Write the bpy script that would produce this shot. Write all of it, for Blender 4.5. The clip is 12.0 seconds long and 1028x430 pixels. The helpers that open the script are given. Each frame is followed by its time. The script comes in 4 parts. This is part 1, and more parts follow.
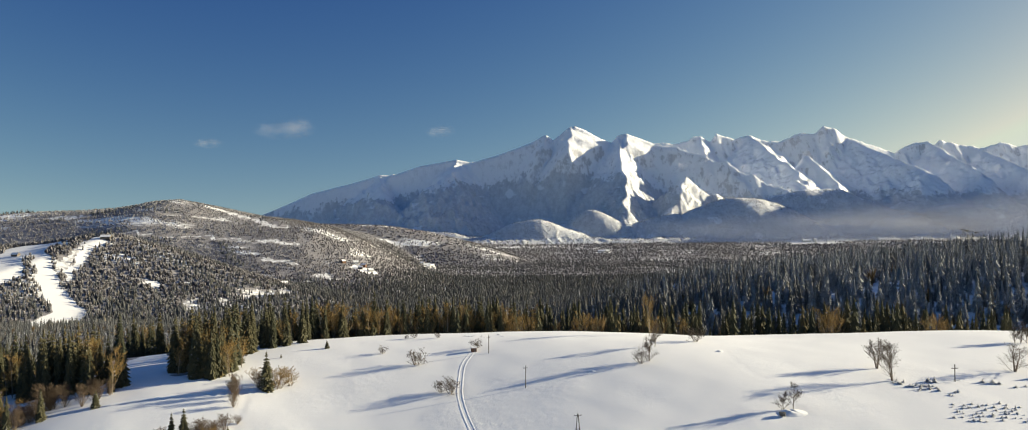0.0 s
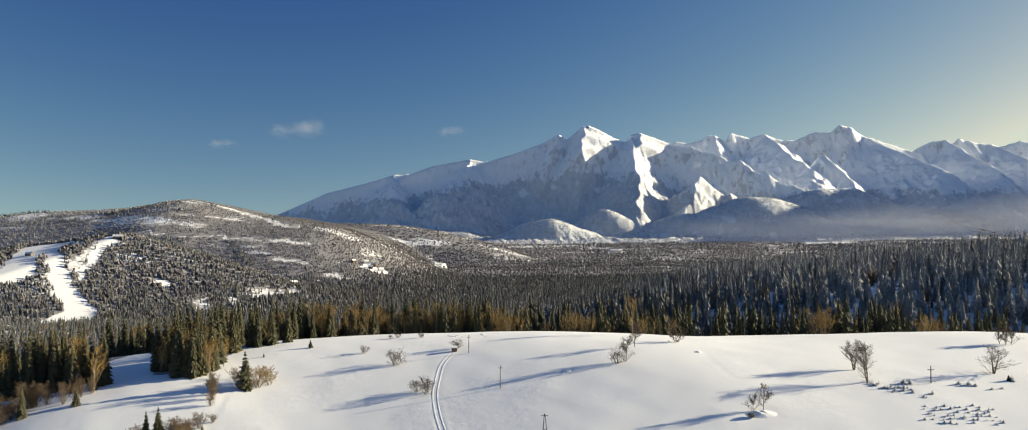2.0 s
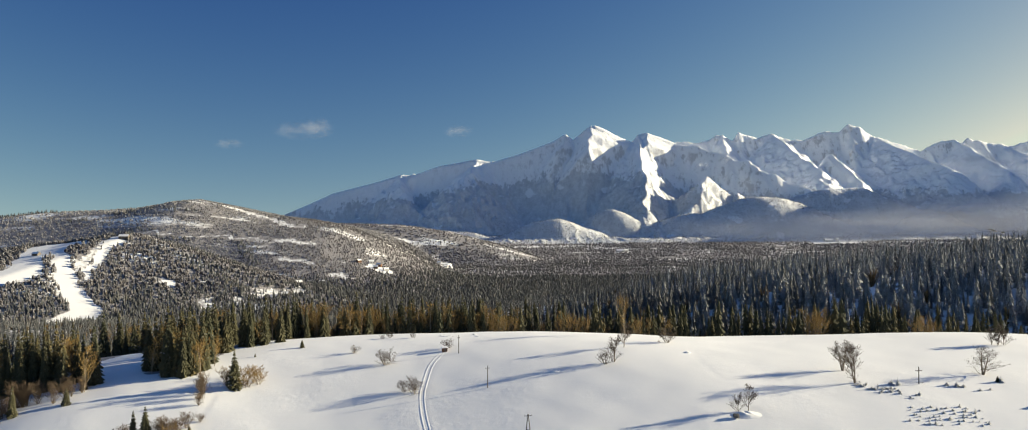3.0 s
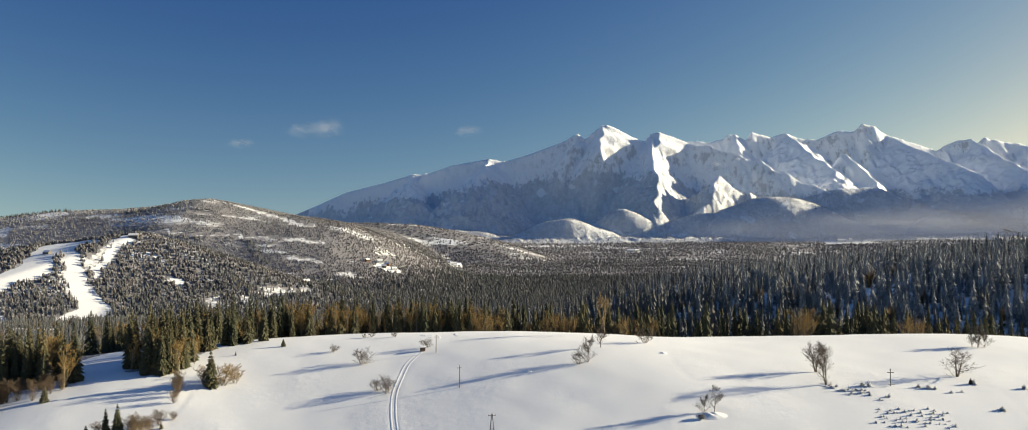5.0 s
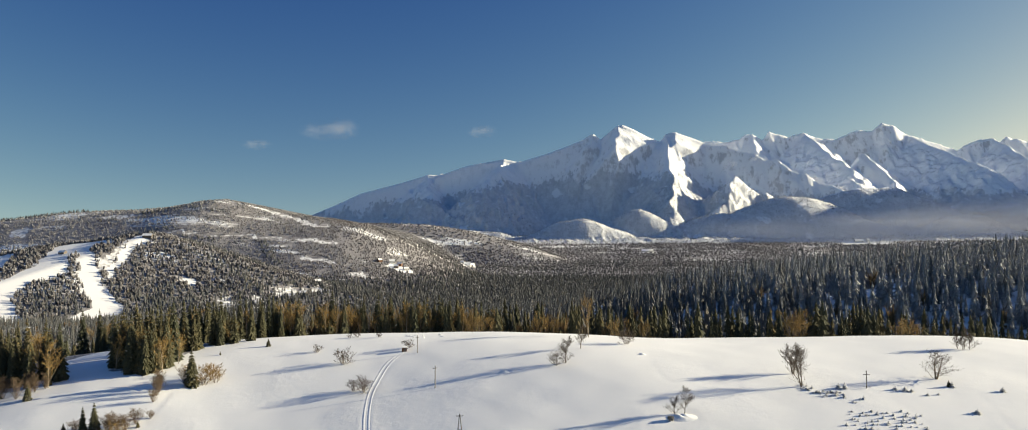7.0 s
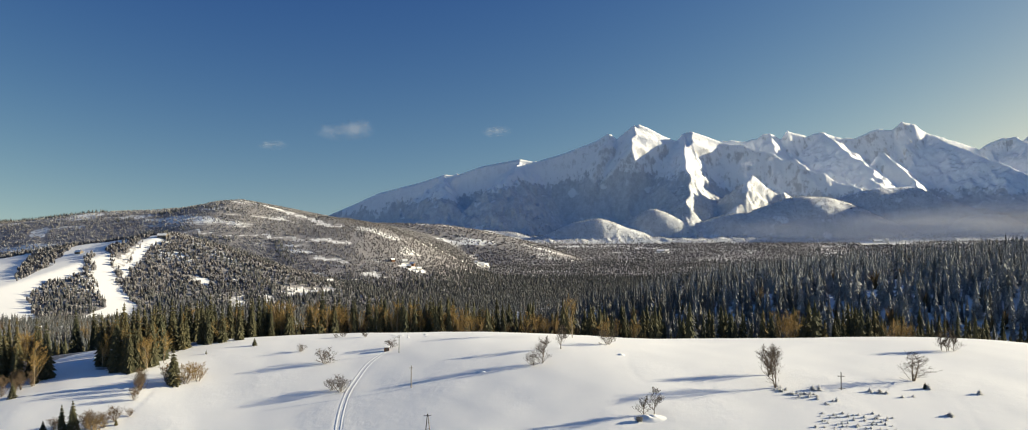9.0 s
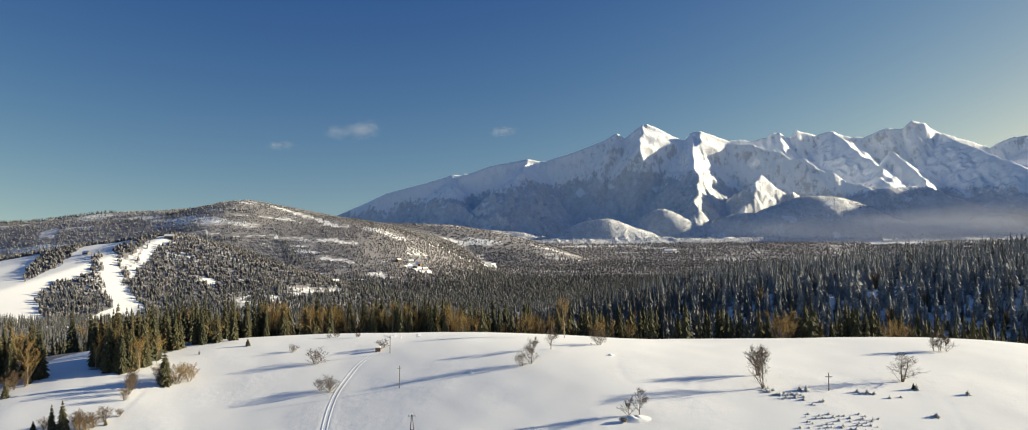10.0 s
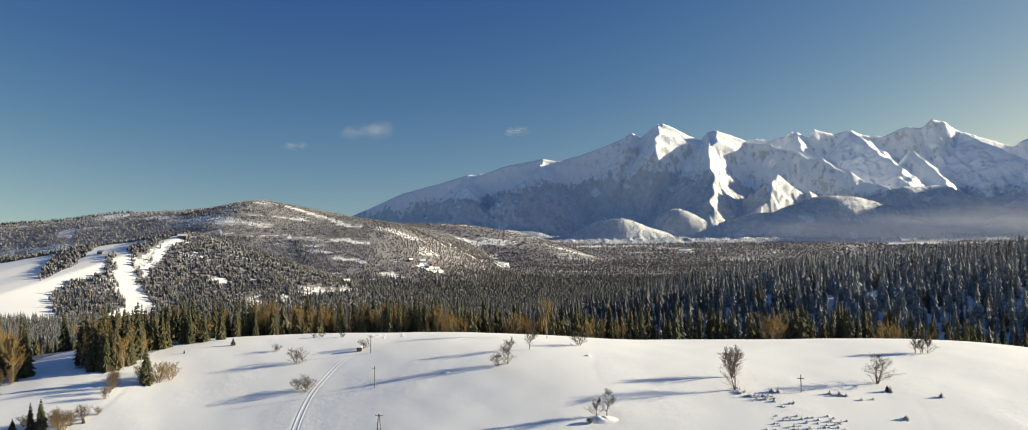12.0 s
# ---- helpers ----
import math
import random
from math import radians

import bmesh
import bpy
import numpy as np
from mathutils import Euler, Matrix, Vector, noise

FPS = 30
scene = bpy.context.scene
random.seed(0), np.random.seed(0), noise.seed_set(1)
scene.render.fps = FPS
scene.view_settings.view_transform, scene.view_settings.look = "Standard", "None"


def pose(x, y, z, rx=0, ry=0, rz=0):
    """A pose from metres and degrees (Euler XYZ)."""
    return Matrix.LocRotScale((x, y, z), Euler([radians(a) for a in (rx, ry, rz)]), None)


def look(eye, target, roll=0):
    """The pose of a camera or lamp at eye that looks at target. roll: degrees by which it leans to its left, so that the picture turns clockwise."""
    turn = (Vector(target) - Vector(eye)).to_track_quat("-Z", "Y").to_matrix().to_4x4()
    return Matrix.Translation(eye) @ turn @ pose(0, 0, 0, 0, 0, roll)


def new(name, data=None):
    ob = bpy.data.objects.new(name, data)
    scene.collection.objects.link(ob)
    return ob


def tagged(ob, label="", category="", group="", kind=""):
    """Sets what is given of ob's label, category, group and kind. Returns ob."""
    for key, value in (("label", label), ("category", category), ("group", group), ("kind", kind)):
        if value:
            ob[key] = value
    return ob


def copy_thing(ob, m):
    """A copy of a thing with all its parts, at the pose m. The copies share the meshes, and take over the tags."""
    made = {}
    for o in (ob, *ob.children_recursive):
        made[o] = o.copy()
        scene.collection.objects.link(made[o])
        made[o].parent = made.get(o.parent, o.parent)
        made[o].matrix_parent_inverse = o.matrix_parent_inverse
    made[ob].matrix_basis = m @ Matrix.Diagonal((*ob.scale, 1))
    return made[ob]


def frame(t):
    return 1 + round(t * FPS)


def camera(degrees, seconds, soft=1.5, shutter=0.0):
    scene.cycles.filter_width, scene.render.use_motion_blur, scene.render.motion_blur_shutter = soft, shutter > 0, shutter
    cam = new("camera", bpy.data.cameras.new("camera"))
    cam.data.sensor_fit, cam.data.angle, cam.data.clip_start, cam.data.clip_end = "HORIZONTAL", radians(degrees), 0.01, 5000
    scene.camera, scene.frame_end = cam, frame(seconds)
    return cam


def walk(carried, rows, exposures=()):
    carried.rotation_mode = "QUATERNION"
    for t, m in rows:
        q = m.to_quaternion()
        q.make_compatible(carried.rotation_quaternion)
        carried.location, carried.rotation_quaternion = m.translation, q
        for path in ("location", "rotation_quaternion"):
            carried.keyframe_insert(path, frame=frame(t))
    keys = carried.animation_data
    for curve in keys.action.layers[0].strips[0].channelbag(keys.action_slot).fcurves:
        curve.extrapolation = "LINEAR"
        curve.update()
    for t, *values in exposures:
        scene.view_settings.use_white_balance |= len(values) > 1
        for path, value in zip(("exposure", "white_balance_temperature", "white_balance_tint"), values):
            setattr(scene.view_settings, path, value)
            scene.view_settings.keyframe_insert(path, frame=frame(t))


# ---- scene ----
cam = camera(64.1, 12.0, soft=1.0)
PATH = [
    (0, (0.037, -0.388, 59.47), (0.039, 1.611, 59.499), -0.5),
    (0.5, (3.954, -0.665, 59.541), (3.945, 1.335, 59.57), -0.5),
    (1, (7.767, -0.938, 59.669), (7.748, 1.061, 59.697), -0.5),
    (1.5, (11.65, -1.14, 59.693), (11.621, 0.86, 59.721), -0.5),
    (2, (15.603, -1.348, 59.762), (15.565, 0.652, 59.79), -0.5),
    (2.5, (19.489, -1.294, 59.785), (19.441, 0.705, 59.813), -0.5),
    (3, (23.464, -1.431, 59.848), (23.406, 0.568, 59.876), -0.5),
    (5, (39.479, -1.791, 60.011), (39.385, 0.207, 60.038), -0.4),
    (5.5, (43.491, -1.679, 60.071), (43.386, 0.318, 60.099), -0.4),
    (6, (47.558, -1.425, 60.047), (47.441, 0.571, 60.075), -0.4),
    (6.5, (51.63, -1.218, 60.032), (51.502, 0.778, 60.06), -0.4),
    (7, (55.635, -1.149, 60.096), (55.496, 0.846, 60.124), -0.4),
    (9, (72.157, -0.573, 60.21), (71.971, 1.418, 60.238), -0.4),
    (9.5, (76.203, -0.267, 60.293), (76.005, 1.723, 60.321), -0.5),
    (10, (80.341, 0.116, 60.345), (80.132, 2.104, 60.373), -0.5),
    (10.5, (84.548, 0.525, 60.415), (84.328, 2.512, 60.442), -0.5),
    (11, (88.756, 0.787, 60.461), (88.524, 2.773, 60.488), -0.5),
    (11.5, (92.878, 1.125, 60.469), (92.634, 3.11, 60.496), -0.5),
    (12, (97.025, 1.626, 60.464), (96.771, 3.61, 60.492), -0.5),
]
walk(cam, [(t, look(eye, target, roll)) for t, eye, target, roll in PATH], exposures=((0.0, 1.43, 6800, 11), (12.0, 1.43, 6800, 11)))

# ---- light: a low winter sun from beyond the right, clear sky ----
SUN_TURN, SUN_HEIGHT = 76.0, 15.5    # degrees clockwise from +y, and above the horizon
world = bpy.data.worlds.new("winter_sky")
scene.world = world
world.use_nodes = True
sky = world.node_tree.nodes.new("ShaderNodeTexSky")
sky.sky_type = "NISHITA"
sky.sun_disc = False
sky.sun_elevation, sky.sun_rotation = radians(SUN_HEIGHT), radians(SUN_TURN)
sky.altitude, sky.air_density, sky.dust_density, sky.ozone_density = 1500, 1.0, 1.5, 3.0
back = world.node_tree.nodes["Background"]
back.inputs["Strength"].default_value = 0.12
# cold, clear mountain air: deep blue away from the sun, paling towards it and towards the horizon
aim, axes, lifted = (world.node_tree.nodes.new("ShaderNode" + kind) for kind in ("TexCoord", "SeparateXYZ", "CombineXYZ"))
raised, unit = world.node_tree.nodes.new("ShaderNodeMath"), world.node_tree.nodes.new("ShaderNodeVectorMath")
raised.operation, unit.operation = "MULTIPLY_ADD", "NORMALIZE"
raised.inputs[1].default_value, raised.inputs[2].default_value = 0.84, 0.16
for a, b in ((aim.outputs["Generated"], axes.inputs[0]), (axes.outputs[0], lifted.inputs[0]), (axes.outputs[1], lifted.inputs[1]), (axes.outputs[2], raised.inputs[0]),
             (raised.outputs[0], lifted.inputs[2]), (lifted.outputs[0], unit.inputs[0]), (unit.outputs[0], sky.inputs[0])):
    world.node_tree.links.new(a, b)
split = world.node_tree.nodes.new("ShaderNodeSeparateColor")
joined = world.node_tree.nodes.new("ShaderNodeCombineColor")
world.node_tree.links.new(sky.outputs["Color"], split.inputs["Color"])
for k, (gamma, gain, least, most) in enumerate(((3.055, 0.0296, 0.012, 0.24), (2.235, 0.0171, 0.036, 0.27), (1.083, 0.0354, 0.10, 0.32))):
    value = split.outputs[k]
    for operation, number in (("POWER", gamma), ("MULTIPLY", gain / 0.12), ("MAXIMUM", least / 0.12), ("MINIMUM", most / 0.12)):
        n = world.node_tree.nodes.new("ShaderNodeMath")
        n.operation = operation
        n.inputs[1].default_value = number
        world.node_tree.links.new(value, n.inputs[0])
        value = n.outputs[0]
    world.node_tree.links.new(value, joined.inputs[k])
world.node_tree.links.new(joined.outputs["Color"], back.inputs["Color"])
sun_data = bpy.data.lights.new("sun", "SUN")
sun_data.energy, sun_data.angle, sun_data.color = 3.95, radians(0.53), (1.0, 0.92, 0.68)
sun = new("sun", sun_data)
sun.matrix_world = look((0, 0, 0), (-math.sin(radians(SUN_TURN)) * math.cos(radians(SUN_HEIGHT)), -math.cos(radians(SUN_TURN)) * math.cos(radians(SUN_HEIGHT)), -math.sin(radians(SUN_HEIGHT))))


# ---- materials ----
class Nodes:
    """Short hand for a node tree."""
    def __init__(self, name, rough=0.8):
        self.mat = bpy.data.materials.new(name)
        self.mat.use_nodes = True
        self.tree = self.mat.node_tree
        self.bsdf = self.tree.nodes["Principled BSDF"]
        self.bsdf.inputs["Roughness"].default_value = rough
        self.bsdf.inputs["Specular IOR Level"].default_value = 0.2

    def add(self, kind, **values):
        n = self.tree.nodes.new(kind)
        for key, v in values.items():
            n.inputs[key.replace("_", " ")].default_value = v
        return n

    def link(self, a, b):
        self.tree.links.new(a, b)

    def place(self):
        return self.add("ShaderNodeNewGeometry").outputs["Position"]

    def noise(self, scale, detail=4.0, rough=0.55, at=None):
        n = self.add("ShaderNodeTexNoise", Scale=scale, Detail=detail, Roughness=rough)
        self.link(at or self.place(), n.inputs["Vector"])
        return n.outputs["Fac"]

    def span(self, value, a, b, lo=0.0, hi=1.0):
        n = self.add("ShaderNodeMapRange")
        n.interpolation_type = "SMOOTHSTEP"
        for i, v in zip((1, 2, 3, 4), (a, b, lo, hi)):
            n.inputs[i].default_value = v
        self.link(value, n.inputs[0])
        return n.outputs[0]

    def math(self, op, a, b):
        n = self.add("ShaderNodeMath")
        n.operation = op
        for i, v in enumerate((a, b)):
            if isinstance(v, (int, float)):
                n.inputs[i].default_value = v
            else:
                self.link(v, n.inputs[i])
        return n.outputs[0]

    def mix(self, fac, a, b):
        n = self.add("ShaderNodeMix")
        n.data_type = "RGBA"
        if isinstance(fac, (int, float)):
            n.inputs[0].default_value = fac
        else:
            self.link(fac, n.inputs[0])
        for i, v in ((6, a), (7, b)):
            if isinstance(v, tuple):
                n.inputs[i].default_value = (*v, 1)
            else:
                self.link(v, n.inputs[i])
        return n.outputs[2]

    def part_of(self, vector, axis):
        n = self.add("ShaderNodeSeparateXYZ")
        self.link(vector, n.inputs[0])
        return n.outputs[axis]

    def up(self):
        return self.part_of(self.add("ShaderNodeNewGeometry").outputs["Normal"], 2)

    def bump(self, height, strength, distance):
        n = self.add("ShaderNodeBump", Strength=strength, Distance=distance)
        self.link(height, n.inputs["Height"])
        self.link(n.outputs["Normal"], self.bsdf.inputs["Normal"])

    def colour(self, c):
        if isinstance(c, tuple):
            self.bsdf.inputs["Base Color"].default_value = (*c, 1)
        else:
            self.link(c, self.bsdf.inputs["Base Color"])
        return self.mat


def make_snow():
    """Wind-packed snow: smooth in places, rippled and trodden in others."""
    m = Nodes("snow", 0.7)
    c = m.mix(m.noise(0.05, 3), (0.80, 0.80, 0.80), (0.87, 0.87, 0.87))
    rippled = m.span(m.noise(0.025, 3), 0.42, 0.66, 0.25, 1.0)
    relief = m.math("ADD", m.noise(0.30, 5), m.math("MULTIPLY", m.noise(1.6, 4, 0.6), 0.35))
    m.bump(m.math("MULTIPLY", relief, rippled), 0.40, 0.36)
    return m.colour(c)


def make_forest_floor():
    """Snow with brushwood and frosted scrub showing through, in strips along the slopes."""
    m = Nodes("snowy_woodland", 0.85)
    drawn = m.add("ShaderNodeVectorMath")
    drawn.operation = "MULTIPLY"
    drawn.inputs[1].default_value = (0.45, 1.5, 1.5)
    m.link(m.place(), drawn.inputs[0])
    scrub = m.mix(m.noise(0.25, 5, 0.7), (0.14, 0.128, 0.13), (0.38, 0.368, 0.378))
    bare = m.span(m.noise(0.008, 7, 0.66, drawn.outputs[0]), 0.525, 0.60)
    cleared = m.add("ShaderNodeAttribute")
    cleared.attribute_name = "cleared"
    edge = m.math("ADD", cleared.outputs["Fac"], m.math("MULTIPLY", m.math("SUBTRACT", m.noise(0.12, 4, 0.6), 0.5), 0.5))
    piste = m.span(edge, 0.42, 0.58)
    c = m.mix(m.math("MAXIMUM", bare, piste), scrub, (0.82, 0.82, 0.825))
    n = m.add("ShaderNodeBump", Distance=3.0)
    m.link(m.noise(0.15, 5, 0.7), n.inputs["Height"])
    m.link(m.math("MULTIPLY", m.math("SUBTRACT", 1.0, piste), 0.7), n.inputs["Strength"])
    m.link(n.outputs["Normal"], m.bsdf.inputs["Normal"])
    return m.colour(c)


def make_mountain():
    """Snowfields, rock that shows on steep and wind-blown ribs, frosted woods lower down; all coloured lighter in place
    of haze.
    """
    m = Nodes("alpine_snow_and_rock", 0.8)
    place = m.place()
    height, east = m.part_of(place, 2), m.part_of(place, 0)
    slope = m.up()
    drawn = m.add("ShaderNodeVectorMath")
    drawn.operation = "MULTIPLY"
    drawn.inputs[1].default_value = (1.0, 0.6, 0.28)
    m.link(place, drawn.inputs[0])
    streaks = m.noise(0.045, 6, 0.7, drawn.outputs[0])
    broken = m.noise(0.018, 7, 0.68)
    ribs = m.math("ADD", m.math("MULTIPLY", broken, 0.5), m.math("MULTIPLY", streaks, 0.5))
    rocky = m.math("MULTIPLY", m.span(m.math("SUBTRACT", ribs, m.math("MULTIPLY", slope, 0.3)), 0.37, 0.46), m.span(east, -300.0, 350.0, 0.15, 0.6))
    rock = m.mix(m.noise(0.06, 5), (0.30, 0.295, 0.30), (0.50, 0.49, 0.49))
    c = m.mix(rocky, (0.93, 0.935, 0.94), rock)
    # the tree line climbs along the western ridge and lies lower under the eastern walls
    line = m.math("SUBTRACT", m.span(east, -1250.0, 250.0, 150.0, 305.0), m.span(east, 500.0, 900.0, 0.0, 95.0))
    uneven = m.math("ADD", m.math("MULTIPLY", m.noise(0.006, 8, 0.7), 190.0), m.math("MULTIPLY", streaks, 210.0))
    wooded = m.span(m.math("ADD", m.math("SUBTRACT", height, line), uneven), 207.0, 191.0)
    # wood, like rock and snow, is coloured lighter to stand in for haze
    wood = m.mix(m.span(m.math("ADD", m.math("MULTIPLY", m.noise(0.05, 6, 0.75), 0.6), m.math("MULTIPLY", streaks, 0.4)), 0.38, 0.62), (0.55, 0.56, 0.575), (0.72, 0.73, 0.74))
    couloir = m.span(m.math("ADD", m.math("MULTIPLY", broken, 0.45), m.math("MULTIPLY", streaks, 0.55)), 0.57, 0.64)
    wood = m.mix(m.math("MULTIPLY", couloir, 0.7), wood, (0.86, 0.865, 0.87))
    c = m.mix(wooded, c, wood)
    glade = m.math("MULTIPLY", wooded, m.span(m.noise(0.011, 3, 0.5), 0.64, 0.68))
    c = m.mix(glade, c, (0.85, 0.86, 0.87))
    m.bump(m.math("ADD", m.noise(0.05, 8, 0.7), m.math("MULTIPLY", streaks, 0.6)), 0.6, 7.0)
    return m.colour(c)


def make_foliage(name, dark, middle, light, snow, amount, grain=0.9, through_light=0.3):
    """Needles with snow lying on what faces up."""
    m = Nodes(name, 0.85)
    island = m.add("ShaderNodeNewGeometry").outputs["Random Per Island"]
    tree = m.add("ShaderNodeAttribute")
    tree.attribute_name = "tone"
    each = m.math("FRACT", m.math("ADD", tree.outputs["Fac"], m.add("ShaderNodeObjectInfo").outputs["Random"]), 0.0)
    own = m.math("ADD", m.math("MULTIPLY", each, 0.72), m.math("MULTIPLY", island, 0.28))
    c = m.mix(m.span(own, 0.0, 0.6), dark, middle)
    c = m.mix(m.span(own, 0.7, 1.0), c, light)
    lying = m.math("ADD", m.math("MULTIPLY", m.up(), 0.2), m.noise(grain, 4, 0.7))
    c = m.mix(m.span(lying, amount, amount + 0.10), c, snow)
    # loose crowns let part of the light through
    thin, both = m.add("ShaderNodeBsdfTranslucent"), m.add("ShaderNodeMixShader", Fac=through_light)
    m.link(c, thin.inputs["Color"])
    m.link(m.bsdf.outputs[0], both.inputs[1])
    m.link(thin.outputs[0], both.inputs[2])
    m.link(both.outputs[0], m.tree.nodes["Material Output"].inputs["Surface"])
    return m.colour(c)


def make_plain(name, a, b, scale, rough=0.8):
    m = Nodes(name, rough)
    return m.colour(m.mix(m.noise(scale, 4), a, b))


SNOW = make_snow()
WOODLAND = make_forest_floor()
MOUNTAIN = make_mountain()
# needles beyond the near trees carry haze in their lighter, bluer colour
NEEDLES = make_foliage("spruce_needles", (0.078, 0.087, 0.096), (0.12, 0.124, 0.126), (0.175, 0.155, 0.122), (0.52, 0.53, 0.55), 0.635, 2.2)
# near needles have the low sun's olive-gold tint put into their colour
NEAR_NEEDLES = make_foliage("sun_tinted_spruce_needles", (0.050, 0.055, 0.034), (0.085, 0.080, 0.044), (0.16, 0.12, 0.05), (0.60, 0.61, 0.64), 0.74, 1.1)
# right slope: more snow on the needles, and haze painted in as paler colour
DUSTED_HAZY = make_foliage("snow_dusted_hazy_needles", (0.125, 0.14, 0.155), (0.165, 0.178, 0.184), (0.21, 0.198, 0.178), (0.60, 0.61, 0.64), 0.54, 2.2, 0.45)
FROSTED = make_foliage("frosted_needles", (0.090, 0.086, 0.092), (0.125, 0.118, 0.124), (0.175, 0.163, 0.168), (0.35, 0.345, 0.355), 0.56, 1.2, 0.45)
HOAR = make_foliage("hoarfrosted_scrub", (0.14, 0.128, 0.13), (0.19, 0.178, 0.18), (0.26, 0.248, 0.25), (0.40, 0.395, 0.40), 0.54, 1.0, 0.45)
RIME = make_foliage("rimed_scrub", (0.21, 0.205, 0.207), (0.28, 0.275, 0.278), (0.35, 0.345, 0.348), (0.50, 0.50, 0.505), 0.54, 1.0, 0.45)
# foothill scrub, paled in its colour to match mountains lightened for haze
HAZE_PALED = make_foliage("haze_paled_scrub", (0.36, 0.36, 0.365), (0.43, 0.43, 0.435), (0.50, 0.50, 0.505), (0.62, 0.62, 0.63), 0.52, 0.8, 0.45)
BARE_WOOD = make_foliage("bare_woodland", (0.09, 0.066, 0.04), (0.17, 0.118, 0.062), (0.26, 0.175, 0.085), (0.5, 0.5, 0.5), 0.72)
BARK = make_plain("bark", (0.10, 0.075, 0.055), (0.20, 0.16, 0.12), 2.0)
TWIGS = make_plain("bare_twigs", (0.065, 0.052, 0.042), (0.12, 0.09, 0.068), 1.0)
# brown twigs with the low sun's warm gold put into their colour
GOLDEN = make_plain("sun_gilded_twigs", (0.20, 0.130, 0.046), (0.33, 0.215, 0.078), 0.6)
BRUSH = make_plain("brown_brushwood", (0.085, 0.060, 0.040), (0.16, 0.112, 0.070), 0.8)
BIRCH = make_plain("birch_bark", (0.16, 0.13, 0.10), (0.32, 0.27, 0.21), 1.5)
SNOWY = make_foliage("snowed_up_needles", (0.05, 0.055, 0.03), (0.08, 0.075, 0.04), (0.11, 0.09, 0.05), (0.78, 0.785, 0.80), 0.44, 2.5)
GREY_WOOD = make_plain("weathered_wood", (0.10, 0.085, 0.07), (0.19, 0.165, 0.14), 3.0)
RED_WOOD = make_plain("reddish_boards", (0.13, 0.07, 0.045), (0.20, 0.11, 0.07), 3.0)
STONE = make_plain("dark_stone", (0.06, 0.06, 0.06), (0.20, 0.19, 0.18), 1.5)
PLASTER = make_plain("white_plaster", (0.60, 0.59, 0.57), (0.72, 0.71, 0.69), 0.5)
PORCELAIN = make_plain("porcelain", (0.70, 0.70, 0.68), (0.78, 0.78, 0.76), 5.0, 0.25)
DARK_GLASS = make_plain("dark_window_glass", (0.02, 0.025, 0.03), (0.04, 0.045, 0.05), 0.3, 0.08)


def make_vapour(name, most, scale, low, high):
    """Thin vapour: denser in the middle, torn at the rim."""
    m = Nodes(name, 1.0)
    local = m.add("ShaderNodeTexCoord").outputs["Object"]
    stretch = m.add("ShaderNodeVectorMath")
    stretch.operation = "MULTIPLY"
    stretch.inputs[1].default_value = (1.0, 0.0, 1.0)
    m.link(local, stretch.inputs[0])
    size = m.add("ShaderNodeVectorMath")
    size.operation = "LENGTH"
    m.link(stretch.outputs[0], size.inputs[0])
    core = m.span(size.outputs["Value"], 0.95, 0.0)
    torn = m.span(m.noise(scale, 5, 0.55, local), low, high)
    dense = m.math("MULTIPLY", m.math("MULTIPLY", core, torn), most)
    clear = m.add("ShaderNodeBsdfTransparent")
    soft = m.add("ShaderNodeBsdfTranslucent", Color=(0.95, 0.95, 0.95, 1))
    white = m.add("ShaderNodeBsdfDiffuse", Color=(0.95, 0.95, 0.95, 1))
    both, out = m.add("ShaderNodeMixShader", Fac=0.5), m.add("ShaderNodeMixShader")
    m.link(white.outputs[0], both.inputs[1])
    m.link(soft.outputs[0], both.inputs[2])
    m.link(dense, out.inputs[0])
    m.link(clear.outputs[0], out.inputs[1])
    m.link(both.outputs[0], out.inputs[2])
    m.link(out.outputs[0], m.tree.nodes["Material Output"].inputs["Surface"])
    return m.mat


CLOUD = make_vapour("cloud_vapour", 0.22, 1.1, 0.30, 0.78)
MIST = make_vapour("valley_mist", 0.20, 0.7, -0.5, 0.75)


# ---- the lie of the land (metres; z = 0 at the middle of the snowy hill) ----
def ramp(a, b, v):
    s = np.clip((v - a) / (b - a), 0.0, 1.0)
    return s * s * (3 - 2 * s)


def smooth_max(a, b, k):
    h = np.clip(0.5 + 0.5 * (a - b) / k, 0, 1)
    return b + (a - b) * h + k * h * (1 - h)


def waves(x, y, size, seed=0.0):
    """Gentle, seeded undulation between about -1 and 1."""
    a, b = x / size + seed * 1.7, y / size - seed * 2.3
    return (np.sin(a * 6.1 + 1.3 * np.sin(b * 3.7)) + np.sin(b * 5.3 + 1.1 * np.sin(a * 4.9 + 2.0))
            + np.sin((a + b) * 4.1 + 0.7) * 0.8) / 2.8


KNOLLS = ((-150, 310, 4.03), (-85, 365, 1.15), (-70, 300, -4.95), (-30, 345, 0.43), (0, 300, -4.05), (20, 400, 1.24), (60, 335, 0.98),
          (90, 270, -1.28), (100, 400, -3.6), (140, 310, -1.8), (200, 355, -1.34), (-90, 430, 3.26), (250, 400, 4.16),
          (-195, 400, 5.0))


